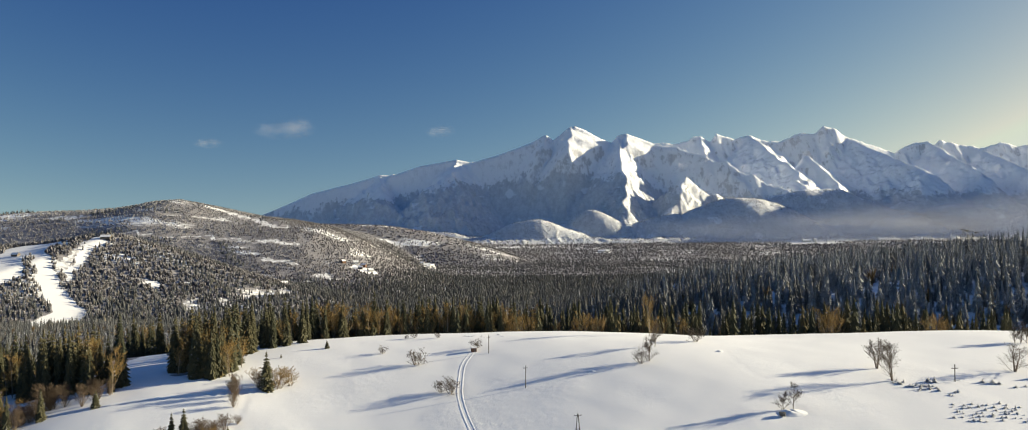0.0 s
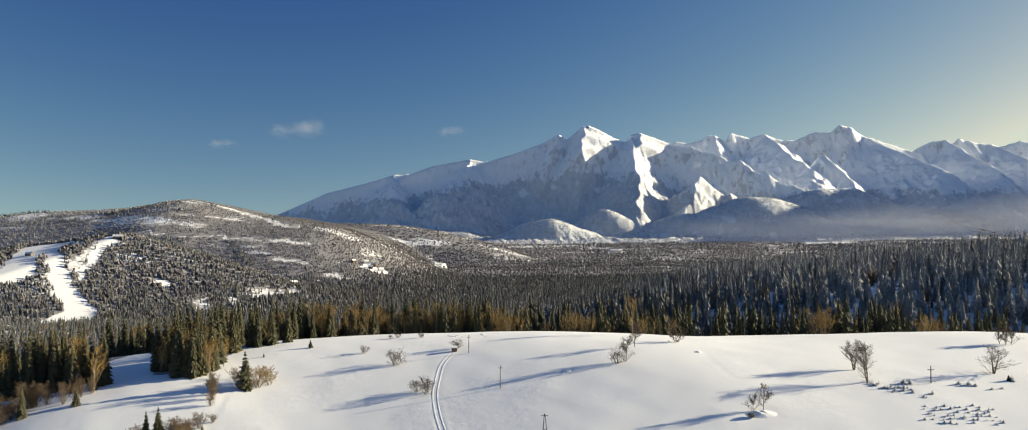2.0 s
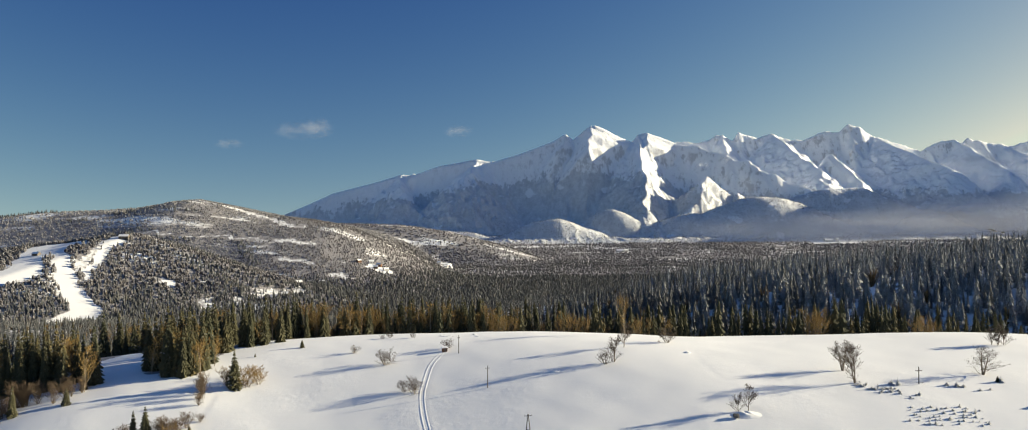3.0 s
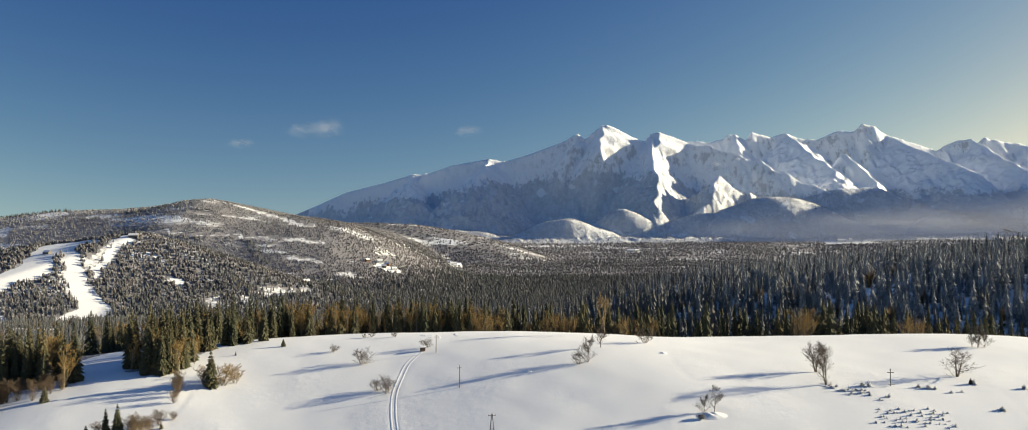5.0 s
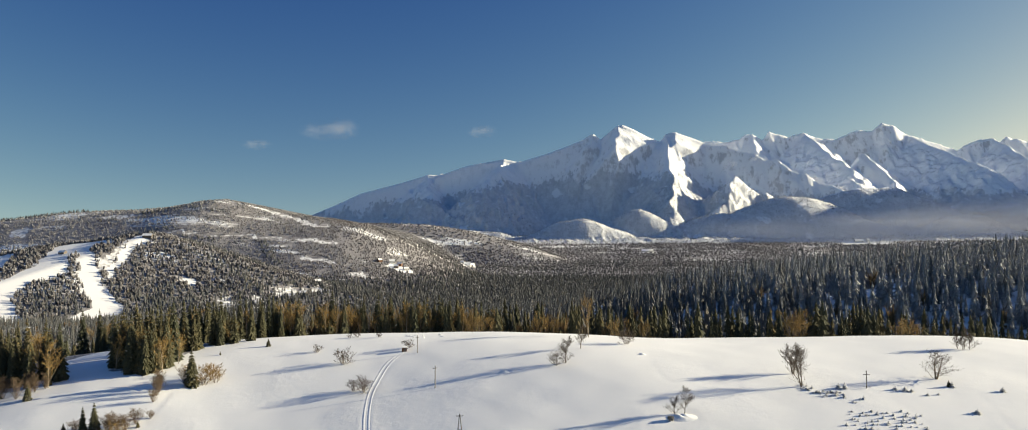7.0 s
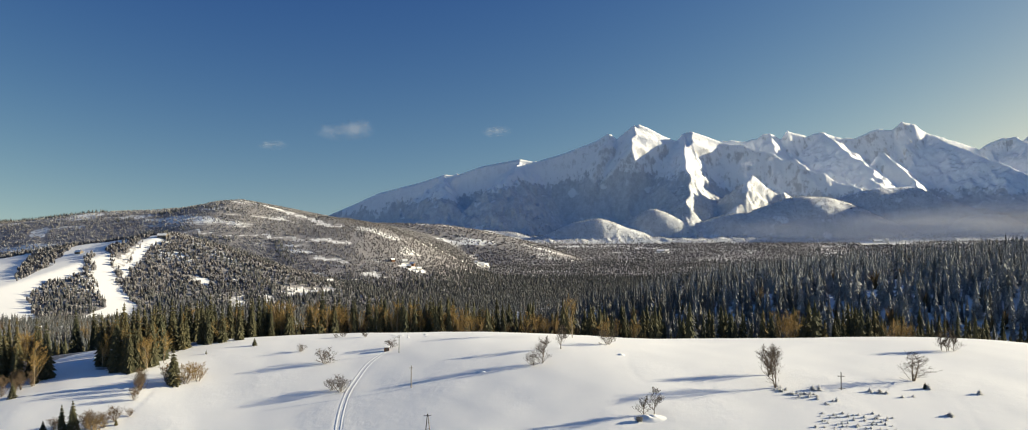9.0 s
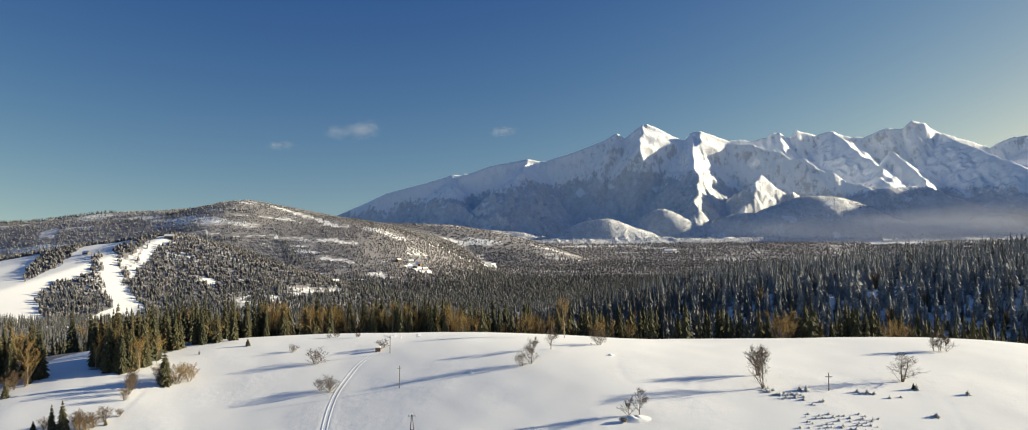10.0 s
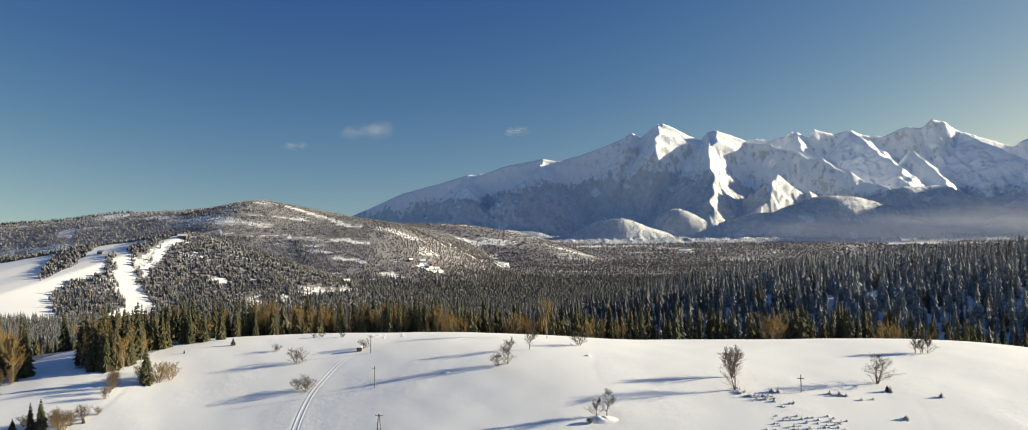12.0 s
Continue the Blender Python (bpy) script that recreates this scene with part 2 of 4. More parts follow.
# trodden and driven tracks over the snow: places along y, the x there, half width, depth
TRACKS = (((262, 273.5, 281.3, 293.1, 305.4, 312, 322.2, 333.4, 341.2, 351.3), (-11.5, -14.2, -16.2, -18.6, -20.6, -20.8, -21.1, -21.3, -20.4, -18.1), 1.0, 0.10),
          ((294.7, 306.9, 321.2, 337.8), (92.0, 87.8, 86.4, 86.3), 0.7, 0.07), ((264, 281, 292), (191.9, 193.1, 194), 0.7, 0.08),
          ((270, 280, 289), (167.1, 165, 163.6), 0.7, 0.08), ((286, 300, 309), (-98, -99.2, -100.4), 0.9, 0.14))


def snowy_hill(x, y, trodden=True):
    xc, yc = np.clip(x, -260, 330), np.clip(y, 225, 445)
    u, v = (xc - 50) / 150, (yc - 330) / 60
    z = 8.81 + 3.39 * u + 5.19 * v - 5.06 * u * u - 0.79 * u * v - 4.71 * v * v
    for a, b, h in KNOLLS:
        z = z + h * np.exp(-((xc - a) ** 2 + (yc - b) ** 2) / 4050.0)
    past = np.maximum(y - 445, 0)
    z = z - 0.2 * past - 0.06 * np.abs(x - xc) - 0.02 * np.maximum(225 - y, 0)
    for along, across, half, deep in TRACKS if trodden else ():
        off = np.abs(x - np.interp(y, along, across)) / half
        z = z - deep * (np.exp(-off ** 4) - 0.22 * np.exp(-((off - 1.7) / 0.45) ** 2)) * ramp(along[0] - 6, along[0], y) * (1 - ramp(along[-1], along[-1] + 4, y))
    return z + 0.25 * waves(x, y, 60) + 0.07 * waves(x, y, 19, 2.0)


def ski_ridge(x):
    return np.interp(x, (-1500, -1100, -939, -868, -806, -750, -650, -522, -421, -333, -200), (-20, 6, 30, 36, 46, 50, 22, -20, -54, -76, -92))


def aslant(x, y):
    """The ski hill's western end comes forward, so that it faces the sun: the place before that, and by how much it is nearer."""
    k = 1 - 0.12 * np.clip(-0.52 - (x - 47) / np.maximum(y, 500), 0, 0.55)
    return 47 + (x - 47) / k, y / k, k


def wooded_hill_crest(x):
    return np.interp(x, (-2200, -1486, -1300, -1118, -1027, -936, -881, -809, -755, -666, -577, -490, -400, -320, -240, -150, 80),
                     (62, 86, 107, 112, 118, 134, 138, 124, 108, 92, 82, 66, 30, -14, -56, -84, -95))


def far_hill_crest(x):
    return np.interp(x, (-1100, -778, -544, -450, -312, -197, -83, 60), (70, 78, 72, 68, 47, 20, -10, -60))


def land(x, y):
    x, y = np.asarray(x, float), np.asarray(y, float)
    floor = -88 + 0.00268 * np.maximum(y - 1900, 0) ** 1.41 + 5 * waves(x, y, 900, 1.0) * ramp(1000, 1600, y)
    right = np.interp(x, (-300, -120, 43, 106, 231, 384, 475, 700), (-58, -45, -28, -15, 2, 15, 22, 34))
    s = ramp(380, 690, y) * (1 - ramp(870, 1350, y))
    z = floor + (right - floor) * s + 3 * waves(x, y, 160, 3.0) * s
    cut = waves(x, y, 520, 5.0)
    sx, sy, k = aslant(x, y)
    ski = -88 + (ski_ridge(sx + 0.6 * np.clip(1530 - sy, 0, 450)) + 88) * np.clip((sy - 1080) / 450, 0, 1) ** 1.15 * (1 - 0.55 * ramp(1560, 1800, sy))
    ski = 60 + (ski - 60) * k - 148 * (1 - k) * (1 - ramp(1080, 1250, sy))
    z = np.maximum(z, np.where(y > 1000, ski, -200.0))
    crest = wooded_hill_crest(x)
    rise = ramp(1560, 2170, y)
    main = floor + (crest - floor) * rise + 9 * cut * rise * (1 - ramp(2050, 2160, y)) - 0.05 * np.maximum(y - 2170, 0)
    z = smooth_max(z, np.where(y > 1400, main, -200.0), 6.0)
    far = floor + (far_hill_crest(x) - floor) * ramp(2540, 2860, y) - 0.06 * np.maximum(y - 2850, 0)
    z = smooth_max(z, np.where(y > 2300, far, -200.0), 6.0)
    near = snowy_hill(x, y)
    z = np.where(y < 1000, smooth_max(near, z, 6.0), z)
    return np.where(y < 380, near, z)


FRONT_CREST = ((-1306, 113), (-1151, 176), (-1015, 235), (-811, 284), (-669, 326), (-608, 322), (-474, 367), (-283, 401), (-206, 384), (-73, 422), (27, 457),
               (109, 489), (162, 521), (202, 491), (278, 553), (317, 566), (373, 542), (500, 471), (530, 516), (572, 526), (650, 498), (763, 454), (820, 446), (870, 418),
               (930, 408), (985, 372), (1040, 362), (1090, 318), (1150, 300), (1200, 246), (1280, 228), (1340, 170), (1420, 140), (3000, 40))
BACK_CREST = ((581, 465), (858, 536), (950, 523), (1078, 574), (1132, 540), (1169, 580), (1278, 545), (1369, 573), (1459, 542), (1538, 527), (1621, 570),
              (1730, 587), (1784, 626), (1855, 599), (1926, 554), (2032, 509), (2103, 497), (2192, 459), (2245, 495), (2299, 527), (2387, 537), (2408, 500),
              (2458, 532), (2563, 505), (2668, 490), (2808, 517), (2878, 498), (3086, 500), (3430, 520))
# spurs that run down from a crest: x, y, z at the top, then at the foot, and how steep their sides are
SPURS = ((535, 4150, 515, 505, 3600, 130, 0.95), (690, 3790, 205, 705, 3690, 110, 1.0), (862, 3830, 230, 870, 3700, 120, 0.9),
         (-283, 4150, 398, -320, 4000, 310, 0.8), (-669, 4150, 322, -640, 4000, 230, 0.8), (1078, 4700, 570, 1050, 4350, 300, 0.9),
         (1369, 4700, 568, 1440, 4080, 300, 0.75), (1560, 4330, 425, 1660, 4020, 200, 0.85),
         (1926, 4700, 550, 2110, 4200, 330, 0.85), (2387, 4700, 530, 2420, 4200, 300, 0.85), (2668, 4700, 490, 2800, 4200, 260, 0.8))
# broad flanks that turn to the east: x, y, z of the head, fall to the right, forwards and to the left, how far forwards and sideways, how far the rib bears left, and its roughness
FLANKS = ((292, 4150, 564, 0.41, 0.88, 1.2, 140, 235, 0.12, 3), (580, 4150, 525, 0.48, 0.85, 1.1, 100, 190, 0.3, 5), (804, 3800, 286, 0.9, 0.95, 0.9, 150, 150, 0.55, 15),
          (1557, 4330, 404, 0.62, 0.75, 0.9, 180, 260, 0.95, 8), (1924, 4560, 458, 0.85, 0.9, 1.5, 110, 330, 0.1, 7), (172, 4150, 522, 0.9, 1.0, 1.2, 75, 70, 0.5, 9),
          (-206, 4150, 390, 0.3, 0.8, 1.2, 25, 60, 0.0, 3), (-608, 4150, 332, 0.3, 0.8, 1.2, 30, 70, 0.6, 3), (940, 3800, 208, 0.7, 0.8, 0.9, 60, 50, 0.2, 6))
# rounded, wooded foothills: x, y, top, half widths
FOOTHILLS = ((90, 3490, 86, 220, 80), (340, 3560, 124, 175, 72), (1000, 3600, 178, 350, 150), (690, 3590, 108, 230, 110), (1420, 3830, 225, 430, 190),
             (1740, 3640, 105, 200, 100), (2080, 3850, 150, 320, 160), (-500, 3640, 45, 500, 170), (2600, 3760, 140, 380, 170))


def crags(x, y, sx, sy, seed, octaves=6):
    """Ridged mountain relief, from about -1 to 1."""
    sharp = noise.ridged_multi_fractal
    flat = [sharp(Vector((a / sx + seed, b / sy, seed)), 0.9, 2.1, octaves, 1.0, 2.0) for a, b in zip(x.ravel().tolist(), y.ravel().tolist())]
    return np.array(flat).reshape(x.shape) - 1.1


def mountains(x, y):
    plain = land(x, np.minimum(y, 3700))
    base = -88 + 0.00268 * (3750 - 1900) ** 1.41 + 0.05 * (y - 3750)
    gullies = crags(x + 0.3 * y, y, 260.0, 700.0, 3.0)
    broken = crags(x, y, 120.0, 170.0, 8.0)
    broken = broken + 0.4 * crags(x + 0.2 * y, y, 48.0, 80.0, 5.0, 4)

    fine = crags(x + 0.3 * y, y, 34.0, 46.0, 11.0, 3)

    def wall(crest, yc, steep, fold, jag, top):
        """A face that drops straight from its crest and eases towards the foot."""
        h = np.interp(x, [p[0] for p in crest], [p[1] for p in crest])
        h = np.where(x < crest[0][0], crest[0][1] - 0.45 * (crest[0][0] - x), h)
        lift = np.maximum(h - base, 1.0)
        s = np.clip((yc - y) * steep / (1.35 * lift), 0, 1)
        grow = np.clip(s * 5, 0, 1) * (1 - s) ** 0.7 * ramp(10, 170, lift)
        back_fall = np.maximum(y - yc, 0) * 0.6
        return base + lift * (1 - s) ** 1.35 + fold * gullies * grow + jag * (broken + 0.22 * fine) * (top + (1 - top) * grow) - back_fall

    left, right = 1 - ramp(-100, 500, x), ramp(680, 900, x)
    z = np.maximum(wall(FRONT_CREST, 4150 - 0.55 * np.clip(x - 720, 0, 700), 2.0, 15 - 4 * left + 8 * right, 15 - 6 * left + 9 * right, 0.10 + 0.35 * right), wall(BACK_CREST, 4700, 1.85, 34, 30, 0.34))
    # an unseen rise east of the view, added to cast shade over the foothills
    off = np.hypot(x - 3020, np.maximum(np.abs(y - 4110) - 210, 0))
    z = np.maximum(z, 662 - 1.5 * off + 12 * broken)
    for xa, ya, za, xb, yb, zb, steep in SPURS:
        dx, dy = xb - xa, yb - ya
        n = dx * dx + dy * dy
        k = ((x - xa) * dx + (y - ya) * dy) / n
        kc = np.clip(k, 0, 1)
        bend = kc * (14 * np.sin(kc * 11 + xa) + 9 * np.sin(kc * 29 + ya))
        off = np.hypot(x - xa - kc * dx - bend, y - ya - kc * dy)
        spur = za + (zb - za) * kc - steep * off + (18 * broken + 9 * gullies) * np.clip(off / 50, 0.3, 1) + 7 * fine * np.clip(off / 25, 0.4, 1) - 1.0
        z = smooth_max(z, spur, 5.0)
    for xa, ya, za, right_fall, fall, left_fall, far, wide, bear, crag in FLANKS:
        d = ya - y
        off = x - xa + bear * d + (9 * np.sin(d / 21 + xa) + 5 * np.sin(d / 9 + za)) * np.clip(d / 60, 0, 1)
        reach_down = far * np.clip(1 - np.maximum(off, 0) / wide, 0, 1)
        flank = za - right_fall * np.maximum(off, 0) - left_fall * np.maximum(-off, 0) - fall * np.minimum(np.maximum(d, 0), reach_down) - 2.6 * np.maximum(d - reach_down, 0) - 0.9 * np.maximum(-d, 0)
        rough = np.clip(np.hypot(x - xa, d) / 90, 0.05, 1)
        z = np.maximum(z, flank + (broken + 0.5 * gullies + 0.45 * fine) * crag * rough)
    for cx, cy, top, wx, wy in FOOTHILLS:
        d = np.hypot((x - cx) / wx, (y - cy) / wy)
        z = smooth_max(z, -40 + (top + 40) * (1 - ramp(0, 1.9, d)) + 3 * broken + 1.5 * gullies + 5 * waves(x, y, 150, cx), 8.0)
    return plain - 4 + (np.maximum(z, plain) - plain + 5) * ramp(3290, 3420, y)
# ---- end of the lie of the land ----


# ---- meshes ----
def mesh_from(name, verts, faces, mats, which=None, smooth=False):
    """A mesh from arrays of vertices and triangles or quads."""
    me = bpy.data.meshes.new(name)
    verts, faces = np.asarray(verts, np.float32), np.asarray(faces, np.int32)
    n, k = faces.shape
    me.vertices.add(len(verts))
    me.vertices.foreach_set("co", verts.ravel())
    me.loops.add(n * k)
    me.loops.foreach_set("vertex_index", faces.ravel())
    me.polygons.add(n)
    me.polygons.foreach_set("loop_start", np.arange(n, dtype=np.int32) * k)
    for m in mats:
        me.materials.append(m)
    if which is not None:
        me.polygons.foreach_set("material_index", np.asarray(which, np.int32))
    me.polygons.foreach_set("use_smooth", np.full(n, smooth))
    me.update(calc_edges=True)
    return me


def part(name, data, parent, label=""):
    ob = new(name, data)
    ob.parent = parent
    return tagged(ob, label)


def grid_faces(rows, cols):
    a = (np.arange(rows - 1)[:, None] * cols + np.arange(cols - 1)[None, :]).ravel()
    return np.stack([a, a + 1, a + cols + 1, a + cols], 1)


def inside(poly, x, y):
    hit = np.zeros(np.shape(x), bool)
    for (xa, ya), (xb, yb) in zip(poly, poly[1:] + poly[:1]):
        if ya != yb:
            hit ^= ((ya > y) != (yb > y)) & (x < (xb - xa) * (y - ya) / (yb - ya) + xa)
    return hit


# ---- open snow: pistes, meadows and clearings ----
PISTES = [
    [(-868, 1530), (-849, 1490), (-867, 1457), (-832, 1389), (-829, 1366), (-858, 1327), (-855, 1289), (-835, 1247), (-784, 1193), (-752, 1164), (-762, 1134), (-1300, 1130), (-1300, 1460), (-1115, 1480), (-1042, 1494), (-1012, 1511), (-983, 1444), (-930, 1351), (-891, 1297), (-889, 1344), (-883, 1388), (-919, 1458), (-930, 1511), (-905, 1530)],
    [(-865, 1530), (-882, 1485), (-843, 1441), (-807, 1386), (-778, 1345), (-739, 1304), (-701, 1257), (-712, 1194), (-668, 1144), (-668, 1124), (-670, 1175), (-670, 1215), (-651, 1257), (-698, 1306), (-731, 1330), (-771, 1383), (-798, 1416), (-849, 1490), (-815, 1530)],
    [(-785, 1530), (-782, 1528), (-764, 1429), (-762, 1384), (-749, 1383), (-757, 1434), (-768, 1497), (-755, 1523), (-735, 1530)],
]
PATCHY = [
    [(-646, 1420), (-627, 1432), (-601, 1410), (-621, 1406)], [(-555, 1382), (-539, 1400), (-510, 1349), (-524, 1324)], [(-498, 1384), (-507, 1417), (-488, 1420), (-483, 1392)],
    [(-491, 1443), (-470, 1493), (-446, 1507), (-436, 1477), (-478, 1426)], [(-1327, 1928), (-1285, 1931), (-1312, 2008), (-1357, 2005), (-1345, 1959)],
    [(-1171, 2061), (-1066, 2060), (-1050, 2030), (-1130, 2020)], [(-445, 1790), (-430, 1825), (-390, 1815), (-400, 1790)],
]
GLADES = [
    [(-638, 1420), (-622, 1424), (-604, 1410), (-622, 1410)], [(-385, 1890), (-375, 1920), (-330, 1915), (-310, 1888), (-340, 1883)],
    [(-292, 2440), (-288, 2515), (-235, 2515), (-238, 2440)], [(290, 2990), (300, 3030), (380, 3030), (370, 2995)], [(1100, 3270), (1120, 3360), (1270, 3370), (1260, 3300)],
    [(279, 645), (284, 690), (338, 706), (342, 690), (310, 650)],
]


# narrow snowy strips on the frosted hill, and bands of dark spruces: half width, then the line
STRIPS = ((10.2, ((-915, 1918), (-828, 1916), (-744, 1936), (-676, 1942), (-608, 1948), (-517, 1950))), (17.0, ((-769, 2150), (-673, 2108), (-611, 2060), (-572, 2054))),
          (7.6, ((-904, 1968), (-862, 1958))), (7.6, ((-884, 2014), (-832, 2030))), (9.3, ((-791, 2044), (-751, 2056), (-716, 2062))), (11.9, ((-1310, 2126), (-1183, 2132), (-1050, 2136))),
          (10.2, ((-1310, 2100), (-1226, 2062))), (8.5, ((-806, 1962), (-777, 1994))), (8.5, ((-770, 1490), (-773, 1438), (-763, 1382))), (6.8, ((-421, 1798), (-373, 1806))),
          (10.2, ((-560, 1860), (-500, 1850))), (11.9, ((-1560, 2060), (-1420, 2085))), (7.6, ((-488, 1470), (-430, 1502), (-415, 1530))))
# the spruces from (-677, 1910) also stand in for a gully's blue shade
BANDS = ((11, ((-1141, 2014), (-1094, 2038), (-1030, 2064), (-957, 2072))), (9, ((-924, 2058), (-882, 2040), (-832, 2052))), (14, ((-1650, 2125), (-1500, 2140), (-1380, 2150), (-1270, 2155))),
         (9, ((-700, 1565), (-620, 1570), (-540, 1556))), (7, ((-931, 1936), (-874, 1908), (-797, 1896))), (12, ((-677, 1910), (-645, 1864), (-608, 1822))),
         (10, ((-800, 1545), (-760, 1545))), (12, ((-620, 1500), (-560, 1480), (-500, 1450))), (9, ((-735, 2135), (-680, 2122), (-625, 2085))))


def along(lines, x, y, ragged=0.5):
    """True near one of the lines, with an uneven rim."""
    o = np.zeros(np.shape(x), bool)
    for half, line in lines:
        rim = half * (1 + ragged * waves(x, y, 40, half))
        for (xa, ya), (xb, yb) in zip(line, line[1:]):
            n = (xb - xa) ** 2 + (yb - ya) ** 2
            k = np.clip(((x - xa) * (xb - xa) + (y - ya) * (yb - ya)) / n, 0, 1)
            o = o | (np.hypot(x - xa - k * (xb - xa), y - ya - k * (yb - ya)) < rim)
    return o


def meadow(x, y):
    """True on the open snowy hill in front of the woods."""
    edge = np.interp(x, (-400, -185, -178, -175, -143, -140, -120, -117, -112, -60, 60, 140, 260, 400), (300, 322, 320, 395, 395, 330, 336, 385, 402, 440, 470, 480, 470, 470))
    return y < edge


def strewn(x, y):
    """True on patchy snow where only a few trees stand."""
    o = along(STRIPS, x, y, 1.0)
    x, y = x + 9 * waves(x, y, 33, 3.0), y + 9 * waves(x, y, 27, 6.0)
    for p in PATCHY:
        o = o | inside(p, x, y)
    return o


def open_snow(x, y):
    o = meadow(x, y)
    ragged = np.where(y > 1600, 14.0, 5.0) * (y > 1000)
    x, y = x + ragged * waves(x, y, 45, 3.0), y + ragged * waves(x, y, 38, 6.0)
    xa, ya, _ = aslant(x, y)
    for p in PISTES + GLADES:
        if p in PISTES:
            o = o | inside(p, xa, ya) | inside(p, xa * (1 + 20 / np.maximum(ya, 900)), ya + 20)
            continue
        d = np.where((y > 1000) & (y < 1560), 6.0, 0.0)      # the woods keep back a little below each clearing
        o = o | inside(p, x, y) | inside(p, x * (1 + d / np.maximum(y, 900)), y + d)
    return o


def beside_piste(x, y):
    """True in the low young wood on the sunny side of the ski runs."""
    o = np.zeros(np.shape(x), bool)
    x, y, _ = aslant(x, y)
    for p in PISTES:
        for d in (12, 25):
            o = o | inside(p, x - d, y - 0.3 * d)
    return o


# ---- ground: one sheet, finer where it is seen ----
turn = np.concatenate([np.arange(-180, -46, 4.0), np.arange(-46, -14, 0.12), np.arange(-14, 46, 0.24), np.arange(46, 178, 4.0), [180.0]])
reach = np.concatenate([[0.0, 60, 120, 170], 200 * 1.0105 ** np.arange(0, 163), 1100 * 1.0045 ** np.arange(0, 139), 2053 * 1.0105 ** np.arange(0, 62), [3950.0, 4300, 4900]])
ang = np.radians(turn)
gx, gy = 47 + np.sin(ang)[:, None] * reach, np.cos(ang)[:, None] * reach
gz = land(gx, gy)
gf = grid_faces(len(turn), len(reach))[:, ::-1]
mx, my = gx.ravel()[gf].mean(1), gy.ravel()[gf].mean(1)
ground = new("ground", mesh_from("ground", np.stack([gx, gy, gz], -1).reshape(-1, 3), gf, [SNOW, WOODLAND], np.where(meadow(mx, my) | ((my < 1050) & (mx > -60)), 0, 1), True))
thin = 0.52 * strewn(gx, gy)
cleared = sum(open_snow(gx + a, gy + b).astype(float) for a, b in ((0, 0), (2, 1), (-2, 1), (1, -2), (-1, -2))) / 5
ground.data.attributes.new("cleared", "FLOAT", "POINT").data.foreach_set("value", np.maximum(cleared, thin).ravel().astype(np.float32))
tagged(ground, "snow-covered hill meadow and wooded valley ground", "ground", kind="structure")

# the ski track up the meadow: two ruts with thrown-up rims
ty = np.arange(258.0, 352.0, 0.5)
tx = np.interp(ty, *TRACKS[0][:2])
tx = np.convolve(np.pad(tx, 12, mode="edge"), np.ones(25) / 25, "valid")
across = np.array((-1.9, -1.5, -1.2, -0.95, -0.7, -0.4, 0.0, 0.4, 0.7, 0.95, 1.2, 1.5, 1.9)) * 0.72
raise_by = np.array((-0.05, 0.01, 0.02, 0.01, -0.04, -0.045, -0.03, -0.045, -0.04, 0.01, 0.03, 0.01, -0.05))
wx, wy = tx[:, None] + across, np.broadcast_to(ty[:, None], (len(ty), len(across)))
wz = snowy_hill(wx, wy, False) + raise_by * (1 + 0.3 * waves(wx, wy, 5.0, 4.0)) + 0.02
track = new("ski_track", mesh_from("ski_track", np.stack([wx, wy, wz], -1).reshape(-1, 3), grid_faces(*wx.shape)[:, ::-1], [SNOW], None, True))
tagged(track, "double rut pressed into the meadow's snow", "track", kind="structure")

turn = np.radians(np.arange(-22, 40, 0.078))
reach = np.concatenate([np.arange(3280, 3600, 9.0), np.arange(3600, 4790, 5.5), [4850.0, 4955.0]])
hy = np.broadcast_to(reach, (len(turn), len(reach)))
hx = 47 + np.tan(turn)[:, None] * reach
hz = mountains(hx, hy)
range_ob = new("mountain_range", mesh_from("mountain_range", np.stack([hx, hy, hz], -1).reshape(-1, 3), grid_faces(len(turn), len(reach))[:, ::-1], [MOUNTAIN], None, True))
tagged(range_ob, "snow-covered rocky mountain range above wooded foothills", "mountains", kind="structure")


# ---- woods ----
def cone_tree(tiers, sides, spread):
    """Ragged stacked cones, one high and one wide: vertices and triangles."""
    verts, tris = [], []
    for k in range(tiers):
        low, top = 0.06 + 0.86 * k / tiers, 0.06 + 0.86 * (k + 1.75) / tiers
        r = (1 - k / tiers) ** 0.85
        i = len(verts)
        verts.append((0, 0, min(top, 1.0)))
        for s in range(sides):
            a = 2 * math.pi * (s + 0.5 * k) / sides
            q = r * (1 + spread * (-1) ** s)
            verts.append((q * math.cos(a), q * math.sin(a), low - 0.03 * (-1) ** s))
        tris += [(i, i + 1 + s, i + 1 + (s + 1) % sides) for s in range(sides)]
    return np.array(verts), np.array(tris)


